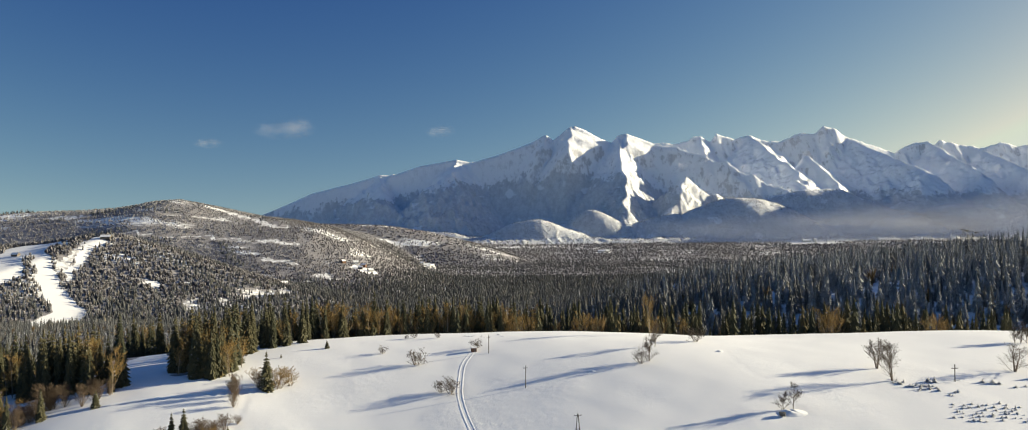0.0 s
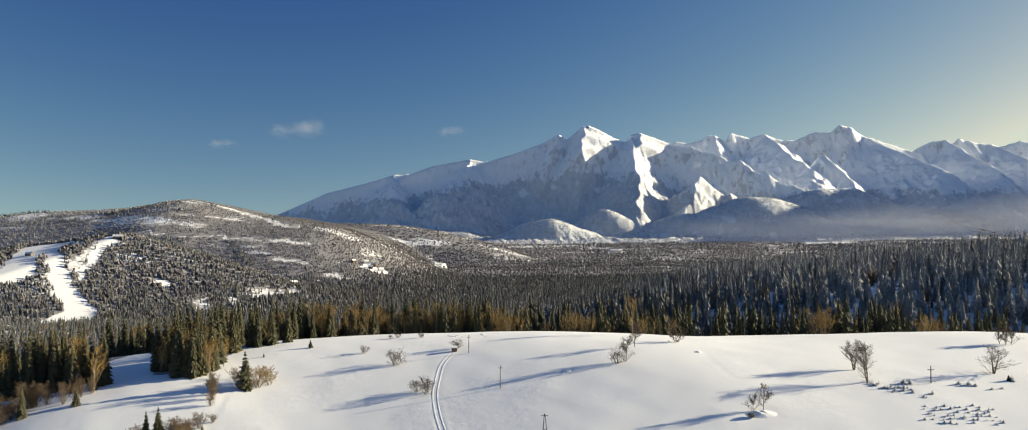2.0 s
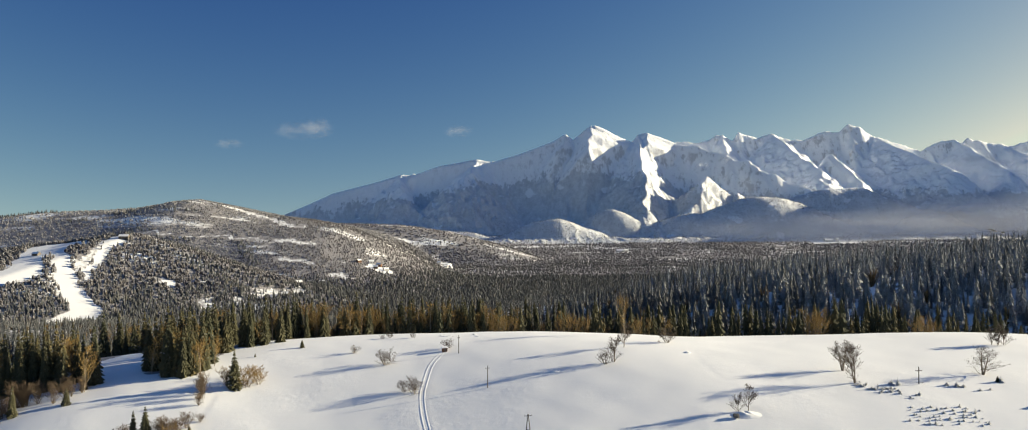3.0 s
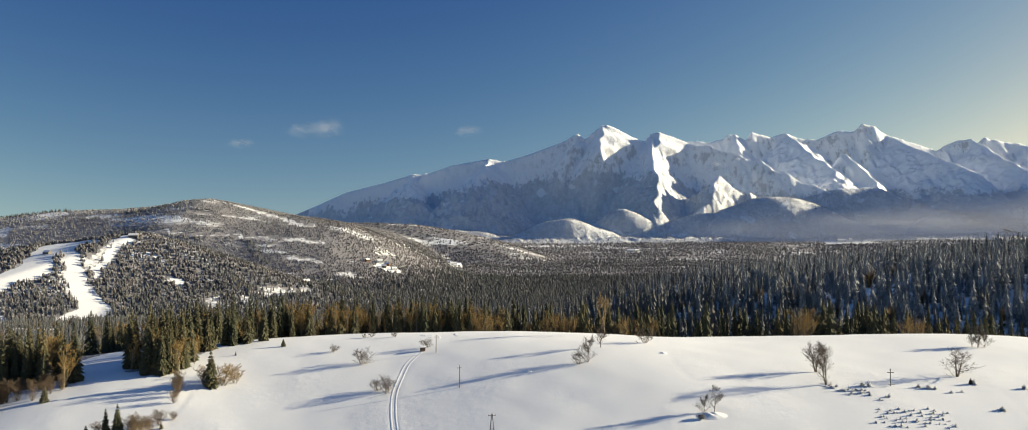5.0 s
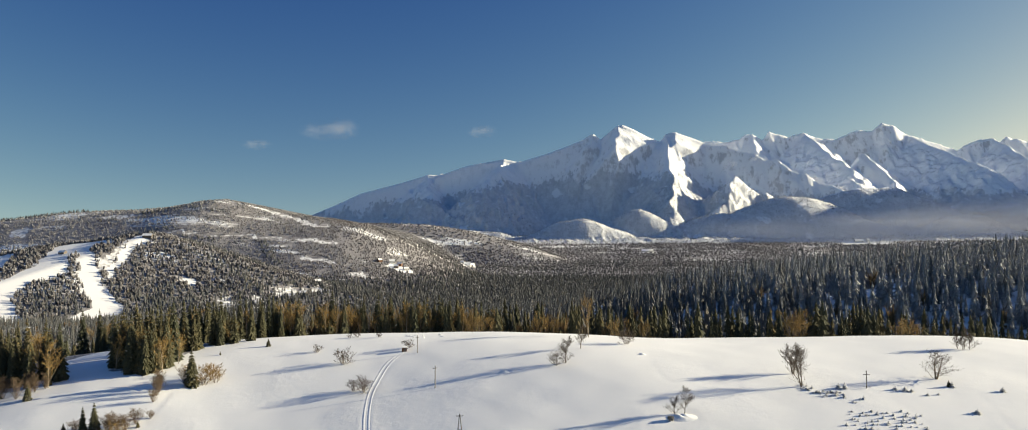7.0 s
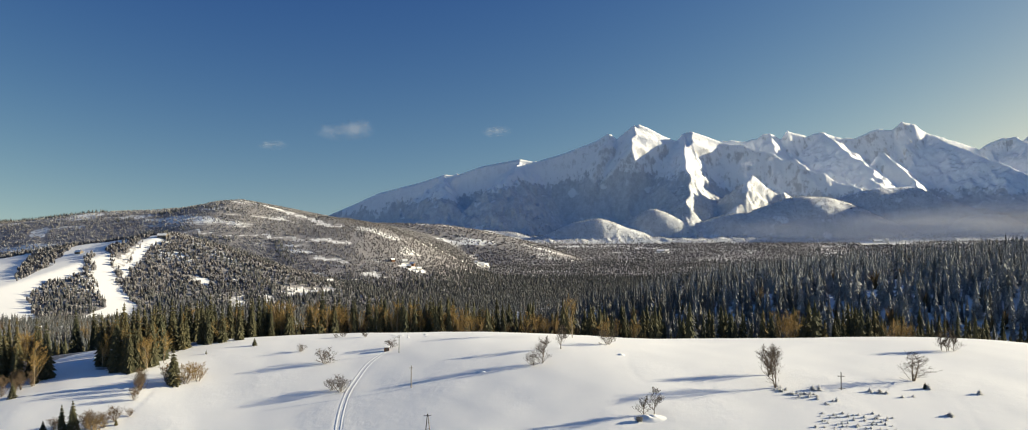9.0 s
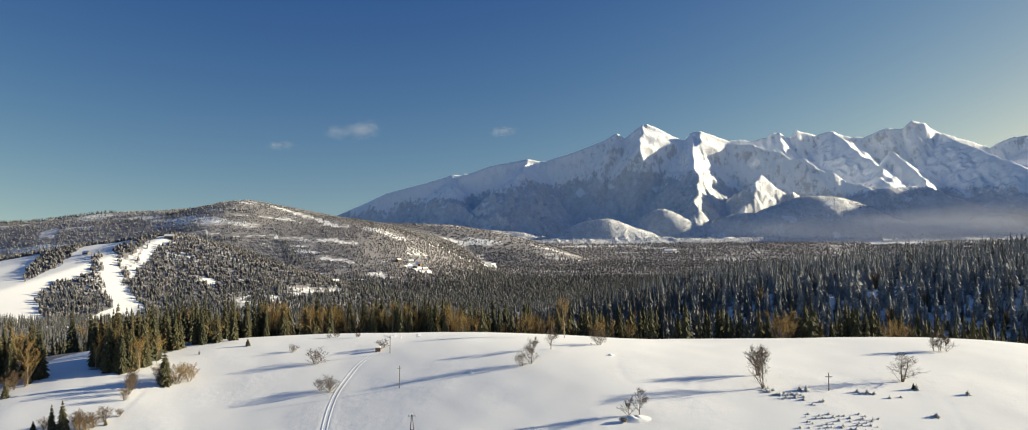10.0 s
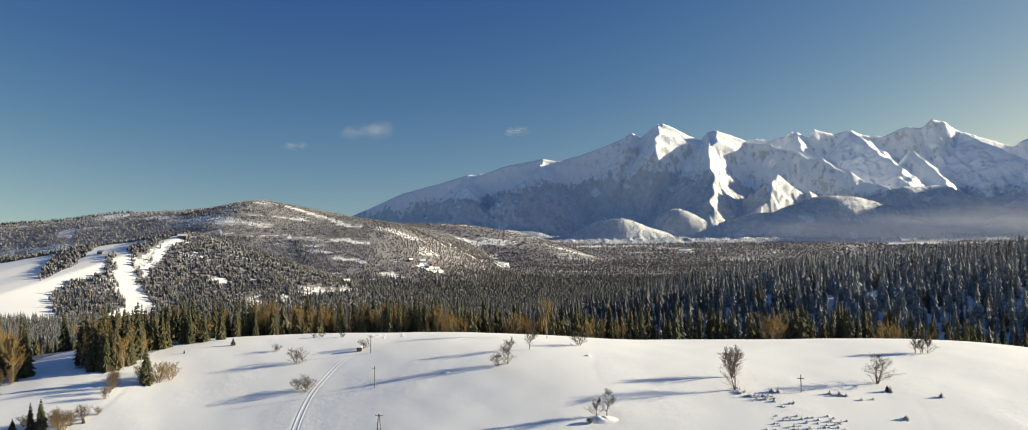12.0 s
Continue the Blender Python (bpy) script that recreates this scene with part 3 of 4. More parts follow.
def plant(name, template, x, y, tall, wide, mats, label, seed, kinds=None, soil=land):
    rng = np.random.default_rng(seed)
    tv, tf = template
    n = len(x)
    a = rng.uniform(0, 6.28, n)[:, None]
    jag = rng.uniform(0.75, 1.25, (n, len(tv)))
    vx = (tv[:, 0] * np.cos(a) - tv[:, 1] * np.sin(a)) * wide[:, None] * jag
    vy = (tv[:, 0] * np.sin(a) + tv[:, 1] * np.cos(a)) * wide[:, None] * jag
    vz = tv[:, 2] * tall[:, None]
    v = np.stack([vx + x[:, None], vy + y[:, None], vz + soil(x, y)[:, None] - 0.3], -1).reshape(-1, 3)
    f = (tf[None] + (np.arange(n) * len(tv))[:, None, None]).reshape(-1, 3)
    which = None if kinds is None else np.repeat(kinds, len(tf))
    ob = new(name, mesh_from(name, v, f, mats, which))
    ob.data.attributes.new("tone", "FLOAT", "POINT").data.foreach_set("value", np.repeat(rng.random(n), len(tv)).astype(np.float32))
    return tagged(ob, label, "forest", kind="stuff")


def dome_tree():
    """A small round crown of uneven facets, one high and one wide."""
    v = [(0, 0, 1.0)]
    for r, h in ((0.85, 0.62), (0.8, 0.02)):
        v += [(r * math.cos(1.5708 * k + 2 * h), r * math.sin(1.5708 * k + 2 * h), h + 0.10 * (-1) ** k) for k in range(4)]
    f = [(0, 1 + k, 1 + (k + 1) % 4) for k in range(4)]
    f += [q for k in range(4) for q in ((1 + k, 5 + k, 5 + (k + 1) % 4), (1 + k, 5 + (k + 1) % 4, 1 + (k + 1) % 4))]
    return np.array(v), np.array(f)


def scatter(y0, y1, step, seed):
    """Uneven planting over the land that can be seen between two distances."""
    rng = np.random.default_rng(seed)
    w = 0.78 * y1 + 140
    xs, ys = np.meshgrid(np.arange(-w, w, step), np.arange(y0, y1, step))
    x = (xs + rng.uniform(-0.85, 0.85, xs.shape) * step).ravel()
    y = (ys + rng.uniform(-0.85, 0.85, xs.shape) * step).ravel()
    keep = (x > -0.76 * y - 40) & (x < 0.66 * y + 150) & ~open_snow(x, y)
    return x[keep], y[keep], rng


def bough_tree(seed, whorls, per):
    """A spruce of loose single boughs, one high and one wide."""
    r0 = np.random.default_rng(seed)
    v, f = [], []
    for w in range(whorls):
        h = 0.10 + 0.86 * w / whorls
        for k in range(per):
            a = 6.283 * (k + 0.5 * (w % 2) + r0.uniform(-0.2, 0.2)) / per
            r = (1 - h) ** 0.85 * r0.uniform(0.7, 1.25) + 0.04
            q = 0.34 * r + 0.05
            ca, sa = math.cos(a), math.sin(a)
            i = len(v)
            drop = 0.09 * (1 - h) + 0.03
            v += [(0, 0, h + 0.09), (0.6 * r * ca - q * sa, 0.6 * r * sa + q * ca, h - drop), (r * ca, r * sa, h - drop * 0.8), (0.6 * r * ca + q * sa, 0.6 * r * sa - q * ca, h - drop)]
            f += [(i, i + 2, i + 1), (i, i + 3, i + 2)]
    i = len(v)
    v += [(0, 0, 1.0), (0.10, 0, 0.88), (-0.05, 0.08, 0.88), (-0.05, -0.08, 0.88)]
    f += [(i, i + 1, i + 2), (i, i + 2, i + 3), (i, i + 3, i + 1)]
    return np.array(v), np.array(f)


def bush_tree(seed, shoots):
    """A leafless round-headed tree, as a sheaf of slender shoots."""
    r0 = np.random.default_rng(seed)
    v, f = [], []
    for k in range(shoots):
        a, t, h = r0.uniform(0, 6.283), r0.uniform(0.0, 0.4), r0.uniform(0.7, 1.0)
        b = a + r0.uniform(-0.8, 0.8)
        low, out = (0.15 * math.cos(a), 0.15 * math.sin(a), t), r0.uniform(0.3, 1.0)
        tip = (out * math.cos(b), out * math.sin(b), h - 0.25 * out)
        i = len(v)
        w = 0.10
        v += [(low[0] + w * math.sin(a), low[1] - w * math.cos(a), low[2]), (low[0] - w * math.sin(a), low[1] + w * math.cos(a), low[2] + 0.05), tip]
        f += [(i, i + 1, i + 2)]
    return np.array(v), np.array(f)


x, y, rng = scatter(430, 720, 7.0, 11)
keep = (rng.random(len(x)) < 0.93 - 0.08 * ramp(40, 160, x)) & (waves(x, y, 75, 9.0) + 0.5 * waves(x, y, 31, 3.0) > -0.80 - 0.5 * ramp(100, 220, x))
x, y = x[keep], y[keep]
tall = rng.uniform(11, 26, len(x)) * rng.uniform(0.8, 1.15, len(x)) * (1 + 0.16 * waves(x, y, 55, 5.0)) * (0.68 + 0.32 * ramp(440, 500, y))
leafless = rng.random(len(x)) < (0.08 + 0.3 * (waves(x, y, 130, 6.0) > 0.35)) * (1 - 0.75 * ramp(40, 220, x) * ramp(470, 500, y)) + 0.2 * (x < 0)
d = ~leafless
# snowier needles, paled for haze, grow commoner to the right
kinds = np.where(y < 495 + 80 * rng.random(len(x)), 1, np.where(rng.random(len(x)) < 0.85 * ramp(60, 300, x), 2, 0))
plant("spruce_wood", bough_tree(12, 9, 6), x[d], y[d], tall[d], tall[d] * rng.uniform(0.12, 0.20, d.sum()), [NEEDLES, NEAR_NEEDLES, DUSTED_HAZY], "dense dark green spruce wood dusted with snow", 12, kinds[d])
d = leafless
plant("leafless_wood", bush_tree(14, 34), x[d], y[d], tall[d] * 0.75, tall[d] * rng.uniform(0.18, 0.26, d.sum()), [BARE_WOOD], "brown leafless trees among the spruces", 13)
x, y, rng = scatter(720, 1100, 7.5, 15)
keep = (rng.random(len(x)) < 0.93 - 0.08 * ramp(40, 160, x)) & (waves(x, y, 75, 9.0) + 0.5 * waves(x, y, 31, 3.0) > -0.84 - 0.5 * ramp(100, 220, x))
x, y = x[keep], y[keep]
tall = rng.uniform(13, 27, len(x)) * rng.uniform(0.85, 1.12, len(x))
tall = tall * (1 - 0.4 * ramp(600, 900, y) * (1 - ramp(50, 300, x)))
leafless = rng.random(len(x)) < (0.12 + 0.15 * (waves(x, y, 130, 6.0) > 0.4)) * (1 - 0.75 * ramp(0, 200, x))
d = ~leafless
plant("spruce_wood", bough_tree(17, 6, 5), x[d], y[d], tall[d], tall[d] * rng.uniform(0.12, 0.19, d.sum()), [NEEDLES, DUSTED_HAZY], "spruce wood on the slope beyond the meadow", 16, (rng.random(len(x)) < 0.85 * ramp(60, 300, x))[d].astype(int))
d = leafless
plant("leafless_wood", bush_tree(18, 26), x[d], y[d], tall[d] * 0.7, tall[d] * rng.uniform(0.18, 0.26, d.sum()), [BARE_WOOD], "brown leafless trees scattered through the slope's wood", 17)

# the ski hill, the frosted hill behind it and the valley floor
x, y, rng = scatter(1100, 2230, 5.6, 21)
hill = ramp(-75, -20, land(x, y)) * (x < -150)
back = hill * ramp(1520, 1620, y)
band = along(BANDS, x, y, 0.3)
lumps = waves(x, y, 210, 2.0) + 0.7 * waves(x, y, 70, 8.0)
spruces = rng.random(len(x)) + 0.28 * lumps - 0.85 * back - 0.2 * hill + 0.1 * (1 - hill) > 0.38 + 0.12 * hill
spruces = np.where(beside_piste(x, y), spruces & (rng.random(len(x)) < 0.5), spruces) | band
keep = (spruces | (rng.random(len(x)) < 0.92 - 0.2 * (1 - hill) - 0.25 * back * ramp(-800, -1000, x) + 0.3 * hill * ramp(-720, -520, x))) & (waves(x, y, 130, 2.0) + 0.6 * waves(x, y, 47, 8.0) + 1.5 > (0.5 + 0.4 * back) * rng.random(len(x)) + 0.25 * back)
keep = keep & (~strewn(x, y) | (rng.random(len(x)) < 0.12))
frost = rng.random(len(x)) + 0.3 * waves(x, y, 160, 4.0) + 0.45 * back + 0.3 * ramp(1300, 2100, y) - 0.6 * ramp(-720, -520, x)
d = keep & spruces
tall = rng.uniform(7, 14, len(x)) * (1 - 0.15 * hill - 0.15 * back) * np.where(band, 1.1, 1.0)
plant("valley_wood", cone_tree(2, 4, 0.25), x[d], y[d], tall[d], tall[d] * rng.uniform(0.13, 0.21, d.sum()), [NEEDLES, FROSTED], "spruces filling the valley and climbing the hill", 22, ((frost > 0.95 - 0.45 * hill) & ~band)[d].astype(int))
d = keep & ~spruces
tall = rng.uniform(4.0, 8.0, len(x)) * (1 - 0.4 * back)
plant("frosted_wood", dome_tree(), x[d], y[d], tall[d], tall[d] * rng.uniform(0.27, 0.44, d.sum()), [FROSTED, HOAR, RIME], "leafless woods white with hoarfrost on the hills", 24,
      np.where(frost > 1.15, 2, np.where(frost > 0.5, 1, 0))[d])
for y0, y1, step, low, high, seed in ((2230, 2700, 8.0, 4, 7, 31), (2700, 3420, 10.0, 3.5, 6.5, 35)):
    x, y, rng = scatter(y0, y1, step, seed)
    field = waves(x, y, 420, 4.0) + 0.6 * waves(x, y, 150, 1.0)
    keep = field + rng.uniform(-0.7, 0.7, len(x)) + (land(x, y) > 10) > -1.1 + 0.3 * (y0 > 2500)
    x, y = x[keep], y[keep]
    raised_land = land(x, y) > 10
    tall = rng.uniform(low, high, len(x)) * (1 - 0.2 * raised_land)
    dark = waves(x, y, 260, 7.0) + 0.7 * waves(x, y, 90, 2.0) + rng.uniform(-0.5, 0.5, len(x)) + 0.6 * (1 - ramp(2300, 2900, y)) * ramp(-500, -200, x) + 0.3 * ramp(-300, 100, x) - 0.9 * raised_land
    d = dark > 0.55
    plant("far_wood", cone_tree(2, 5, 0.2), x[d], y[d], tall[d] * 1.15, tall[d] * rng.uniform(0.2, 0.32, d.sum()), [NEEDLES, FROSTED], "dark clumps of spruce on the far plain", seed + 1, (rng.random(d.sum()) < 0.5).astype(int))
    d = ~d
    plant("far_frosted_wood", dome_tree(), x[d], y[d], tall[d] * 0.85, tall[d] * rng.uniform(0.4, 0.65, d.sum()) * (1 + 0.35 * raised_land[d]), [FROSTED, HOAR], "frosted grey-brown woods on far hills and plain", seed + 2,
          np.where(dark[d] > -0.25 - 0.4 * raised_land[d], 0, 1))
x, y, rng = scatter(3330, 3800, 12.0, 41)
keep = waves(x, y, 190, 3.0) + 0.5 * waves(x, y, 60, 5.0) + rng.uniform(-0.3, 0.3, len(x)) > -0.6
x, y = x[keep], y[keep]
tall = rng.uniform(2.5, 5, len(x))
plant("foothill_wood", dome_tree(), x, y, tall, tall * rng.uniform(0.4, 0.6, len(x)), [HAZE_PALED], "foothill woods below the peaks, coloured pale for haze", 42, None, mountains)


# ---- trees near by ----
def tubes(segments, sides=3):
    """Thin open tubes from rows of (x, y, z, x, y, z, radius, radius)."""
    s = np.array(segments, float)
    a, b = s[:, :3], s[:, 3:6]
    d = (b - a) / np.maximum(np.linalg.norm(b - a, axis=1), 1e-6)[:, None]
    side = np.cross(d, np.where(np.abs(d[:, 2:3]) > 0.9, [[1.0, 0, 0]], [[0, 0, 1.0]]))
    side /= np.linalg.norm(side, axis=1)[:, None]
    other = np.cross(d, side)
    rings = []
    for end, r in ((a, s[:, 6]), (b, s[:, 7])):
        for k in range(sides):
            w = 2 * math.pi * k / sides
            rings.append(end + (side * math.cos(w) + other * math.sin(w)) * r[:, None])
    v = np.stack(rings, 1).reshape(-1, 3)
    f = np.array([(k, (k + 1) % sides, sides + (k + 1) % sides, sides + k) for k in range(sides)])
    f = (f[None] + (np.arange(len(s)) * 2 * sides)[:, None, None]).reshape(-1, 4)
    return v, f


def grow(rng, start, way, length, radius, level, kids, spread, out, many=False, thin=0.009):
    """One branch of three bent pieces, with its side branches; out[0] takes the wood, out[1] the fine twigs."""
    p, d = np.array(start, float), np.array(way, float)
    pieces = (3, 3, 2, 1)[level]
    for k in range(pieces):
        d = d + rng.normal(0, 0.10 + 0.05 * level, 3) + (0, 0, 0.06 * level)
        d /= np.linalg.norm(d)
        q = p + d * length / pieces
        r0, r1 = radius * (1 - 0.85 * k / pieces), radius * (1 - 0.85 * (k + 1) / pieces)
        out[0 if level < 2 else 1].append((*p, *q, r0, r1))
        if level < len(kids):
            n = kids[level] if k else int(kids[level] * (0.6 if level or many else 0.35))
            for _ in range(n):
                t = rng.uniform(0.05, 1.0)
                a = rng.uniform(0, 6.283)
                tip = np.array((math.cos(a), math.sin(a), 0.0)) * spread + d * rng.uniform(0.55, 1.0)
                tip /= np.linalg.norm(tip)
                grow(rng, p + (q - p) * t, tip, length * (rng.uniform(0.42, 0.68) * (1.15 - 0.27 * (k + t)) if level == 0 else rng.uniform(0.38, 0.62) * (1 - 0.16 * k)), max(r1 * 0.5, thin), level + 1, kids, spread, out, many, thin)
        p = q


def bare_tree(name, seed, stems, lean, length, radius, kids, spread, bark, twigs, thin=0.009):
    """A leafless tree about one metre high when scaled; an Empty with trunk and crown."""
    rng = np.random.default_rng(seed)
    out = ([], [])
    for k in range(stems):
        a = 6.283 * k / stems + rng.uniform(-0.5, 0.5)
        lie = lean * rng.uniform(0.5, 1.2) if stems > 1 else lean * 0.3
        grow(rng, (0.15 * lean * math.cos(a), 0.15 * lean * math.sin(a), -0.3), (lie * math.cos(a), lie * math.sin(a), 1.0), length * rng.uniform(0.75, 1.0), radius, 0, kids, spread, out, stems > 3, thin)
    wood, fine = tubes(out[0], 4), tubes(out[1], 3)
    top = fine[0][:, 2].max()
    ob = new(name)
    part("trunk", mesh_from("trunk", wood[0] / top, wood[1], [bark]), ob)
    part("crown", mesh_from("crown", fine[0] / top, fine[1], [twigs]), ob)
    return ob


def spruce(name, seed, whorls, per, needles, slim=1.0):
    """A spruce one metre high and about one wide: trunk and drooping boughs, each bough folded along its spine."""
    rng = np.random.default_rng(seed)
    v, f = [], []
    for w in range(whorls):
        h = 0.05 + 0.93 * (w + rng.uniform(-0.3, 0.3)) / whorls
        reach_out = 0.5 * (1 - h) ** 0.8 * slim + 0.02
        n = per if h < 0.75 else per - 2
        for k in range(n):
            a = 6.283 * (k + rng.uniform(-0.35, 0.35)) / n + 0.4 * w
            r = reach_out * rng.uniform(0.65, 1.2)
            wide = 0.30 * r + 0.02
            drop = (0.05 + 0.05 * rng.random()) * (1 - h) + 0.012
            ca, sa = math.cos(a), math.sin(a)
            i = len(v)
            for along, across, z in ((0.02, 0, h + 0.012), (0.55 * r, wide, h - 0.75 * drop), (0.55 * r, -wide, h - 0.75 * drop), (r, 0, h - drop * 0.9), (0.55 * r, 0, h + 0.004)):
                v.append((along * ca - across * sa, along * sa + across * ca, z + rng.uniform(-0.006, 0.006)))
            f += [(i, i + 4, i + 1), (i + 1, i + 4, i + 3), (i + 3, i + 4, i + 2), (i + 2, i + 4, i)]
    i = len(v)
    v += [(0.025 * math.cos(1.57 * k), 0.025 * math.sin(1.57 * k), 0.90) for k in range(4)] + [(0, 0, 1.0)]
    f += [(i + k, i + (k + 1) % 4, i + 4) for k in range(4)]
    ob = new(name)
    tv, tf = tubes([(0, 0, -0.03, 0, 0, 0.5, 0.035, 0.02), (0, 0, 0.5, 0, 0, 0.95, 0.02, 0.005)], 6)
    part("trunk", mesh_from("trunk", tv, tf, [BARK]), ob)
    part("crown", mesh_from("crown", v, f, [needles]), ob)
    return ob


def stand(x, y, tall, wide=None, sink=0.15, seed=0):
    """The pose of a plant that stands on the land."""
    w = tall if wide is None else wide
    turn_by = (x * 37.7 + y * 91.3 + seed) % 360
    return pose(x, y, float(land(x, y)) - sink, 0, 0, turn_by) @ Matrix.Diagonal((w, w, tall, 1))


def set_out(kinds, rows, label, category, group=""):
    """Copies of the given kinds in turn at rows of (x, y, height[, width])."""
    for k, row in enumerate(rows):
        ob = copy_thing(kinds[k % len(kinds)], stand(*row))
        tagged(ob, label, category, group)


SPRUCES = [spruce("spruce", 100 + k, 22, 10, NEAR_NEEDLES, s) for k, s in enumerate((1.0, 0.8, 1.15, 0.9))]
SAPLINGS = [spruce("spruce_sapling", 120 + k, 9, 8, SNOWY, 1.25) for k in range(2)]
BROAD = [bare_tree("bare_tree", 7 + k, 2, 0.12, 5.0, 0.13, (7, 4, 4), 1.15, BARK, TWIGS) for k in range(3)]
SLIM = [bare_tree("slim_bare_tree", 31 + k, 1, 0.1, 6.0, 0.12, (9, 5, 4), 0.7, BARK, TWIGS, 0.013) for k in range(2)]
UPRIGHT = [bare_tree("bare_tree", 41 + k, 2, 0.14, 5.5, 0.12, (8, 5, 3), 0.75, BARK, TWIGS, 0.012) for k in range(2)]
SHRUBS = [bare_tree("bare_shrub", 51 + k, 7, 0.6, 3.0, 0.05, (3, 3, 3), 1.1, BARK, TWIGS, 0.013) for k in range(3)]
GILDED = [bare_tree("golden_birch", 71 + k, 1, 0.12, 7.0, 0.11, (6, 4, 2), 0.6, BIRCH, GOLDEN, 0.02) for k in range(3)]
THICKETS = [bare_tree("bare_thicket", 61 + k, 8, 0.3, 3.5, 0.05, (4, 3, 3), 0.75, BARK, BRUSH, 0.011) for k in range(2)]
GILDED_SHRUBS = [bare_tree("golden_shrub", 91 + k, 4, 0.45, 3.0, 0.055, (3, 3, 3), 0.7, BARK, GOLDEN, 0.013) for k in range(2)]

# trees out on the meadow
set_out(UPRIGHT, [(137.6, 311.8, 12.0, 13.5), (136.6, 297.2, 15.0, 12.5)], "leafless upright tree with a dense crown in deep snow", "tree", "trees on the meadow")
set_out(BROAD, [(187.1, 307.1, 10.8, 14.5)], "leafless broad tree standing alone in deep snow", "tree", "trees on the meadow")
set_out(SLIM, [(52.9, 322.4, 11.6), (59.1, 345.3, 10.5), (89.0, 272.4, 7.0), (92.3, 272.8, 9.3), (216.2, 354.6, 8.5), (218.6, 354.2, 9.6), (220.6, 353.6, 8.0), (217.4, 352.6, 5.5)], "slim leafless tree rising from the snow", "tree", "trees on the meadow")
set_out(SHRUBS, [(-40.6, 339.2, 7.9), (-27.7, 308.9, 5.6), (-23.8, 307.3, 6.6), (-57.2, 356.9, 4.2), (-50.4, 385.7, 2.5), (-47.2, 387.0, 3.2), (-35.8, 384.0, 3.1), (49.3, 320.5, 6.1),
                 (79.1, 358.1, 6.8), (-16.5, 357.5, 5.2)],
        "leafless many-stemmed shrub growing out of snow", "shrub", "shrubs on the meadow")
set_out(THICKETS, [(-105.2, 309.2, 9.4, 6.0), (-104.0, 305.0, 7.5, 5.0), (-102.4, 299.5, 5.2, 4.0), (-107.5, 313.5, 6.0, 6.0), (-99.6, 282.0, 6.0, 5.5), (-103.3, 274.4, 9.0, 9.0), (-106.5, 276.5, 6.5, 7.0),
                   (-118.5, 276, 5.0, 6.0), (-99.0, 318.0, 7.0, 6.0), (-96.5, 286.5, 3.5, 4.0), (-101.0, 277.5, 6.0, 6.0)], "brown leafless thicket along a snowy field edge", "shrub", "shrubs on the meadow")
set_out(SPRUCES, [(-84.2, 369.7, 3.8, 3.0), (-100.9, 355.7, 1.9, 1.4), (-95.3, 316.2, 15.3, 6.5), (-153.8, 302.1, 6.4, 4.5), (187.9, 299.0, 2.4, 2.0), (-114.4, 274.2, 10.2, 5.0), (-110.3, 274.2, 11.6, 5.0),
                  (-121, 273.5, 4.5, 3.5), (-97.5, 279.5, 2.6, 1.6)], "single green spruce standing in snow", "spruce", "spruces on the meadow")
set_out(GILDED_SHRUBS, [(-92.3, 320.3, 9.0, 7.0), (-89.7, 323.6, 7.3, 6.0), (-103.2, 326.3, 5.8, 5.0), (-91.0, 318.0, 6.0, 6.0), (-87.5, 321.0, 6.5, 6.0), (-93.5, 323.0, 7.5, 6.5), (-88.5, 325.5, 6.0, 5.5), (-101.0, 273.6, 6.0, 6.0)],
        "sunlit golden-brown leafless shrub in snow", "shrub", "shrubs on the meadow")
set_out(GILDED, [(63.2, 383.0, 21.0, 12.0)], "tall golden leafless birch behind the hill's crest", "birch")

# the edge of the wood on the left, where single trees can be told apart
rng = np.random.default_rng(5)
for k in range(250):
    s = rng.random()
    x = -232 + 245 * s
    edge = np.interp(x, (-232, -185, -165, -140, -120, -117, -112, -60, 20), (318, 320, 318, 331, 338, 388, 405, 442, 466))
    y = edge + 3 + 34 * rng.random() ** 1.6
    if -176 < x < -142 and y < 392:
        continue
    if -100 < x < 5 and rng.random() < 0.46 or rng.random() < 0.12:
        tall = rng.uniform(12, 20)
        y = edge + 2 + 14 * rng.random()
        ob = copy_thing(GILDED[k % 3], stand(x, y, tall, tall * rng.uniform(0.6, 0.95)))
        tagged(ob, "golden leafless birch at the edge of the wood", "birch", "trees along the wood's edge")
    else:
        tall = rng.uniform(17, 26)
        ob = copy_thing(SPRUCES[k % 4], stand(x, y, tall, tall * rng.uniform(0.24, 0.34)))
        tagged(ob, "tall dark spruce at the edge of the wood", "spruce", "trees along the wood's edge")
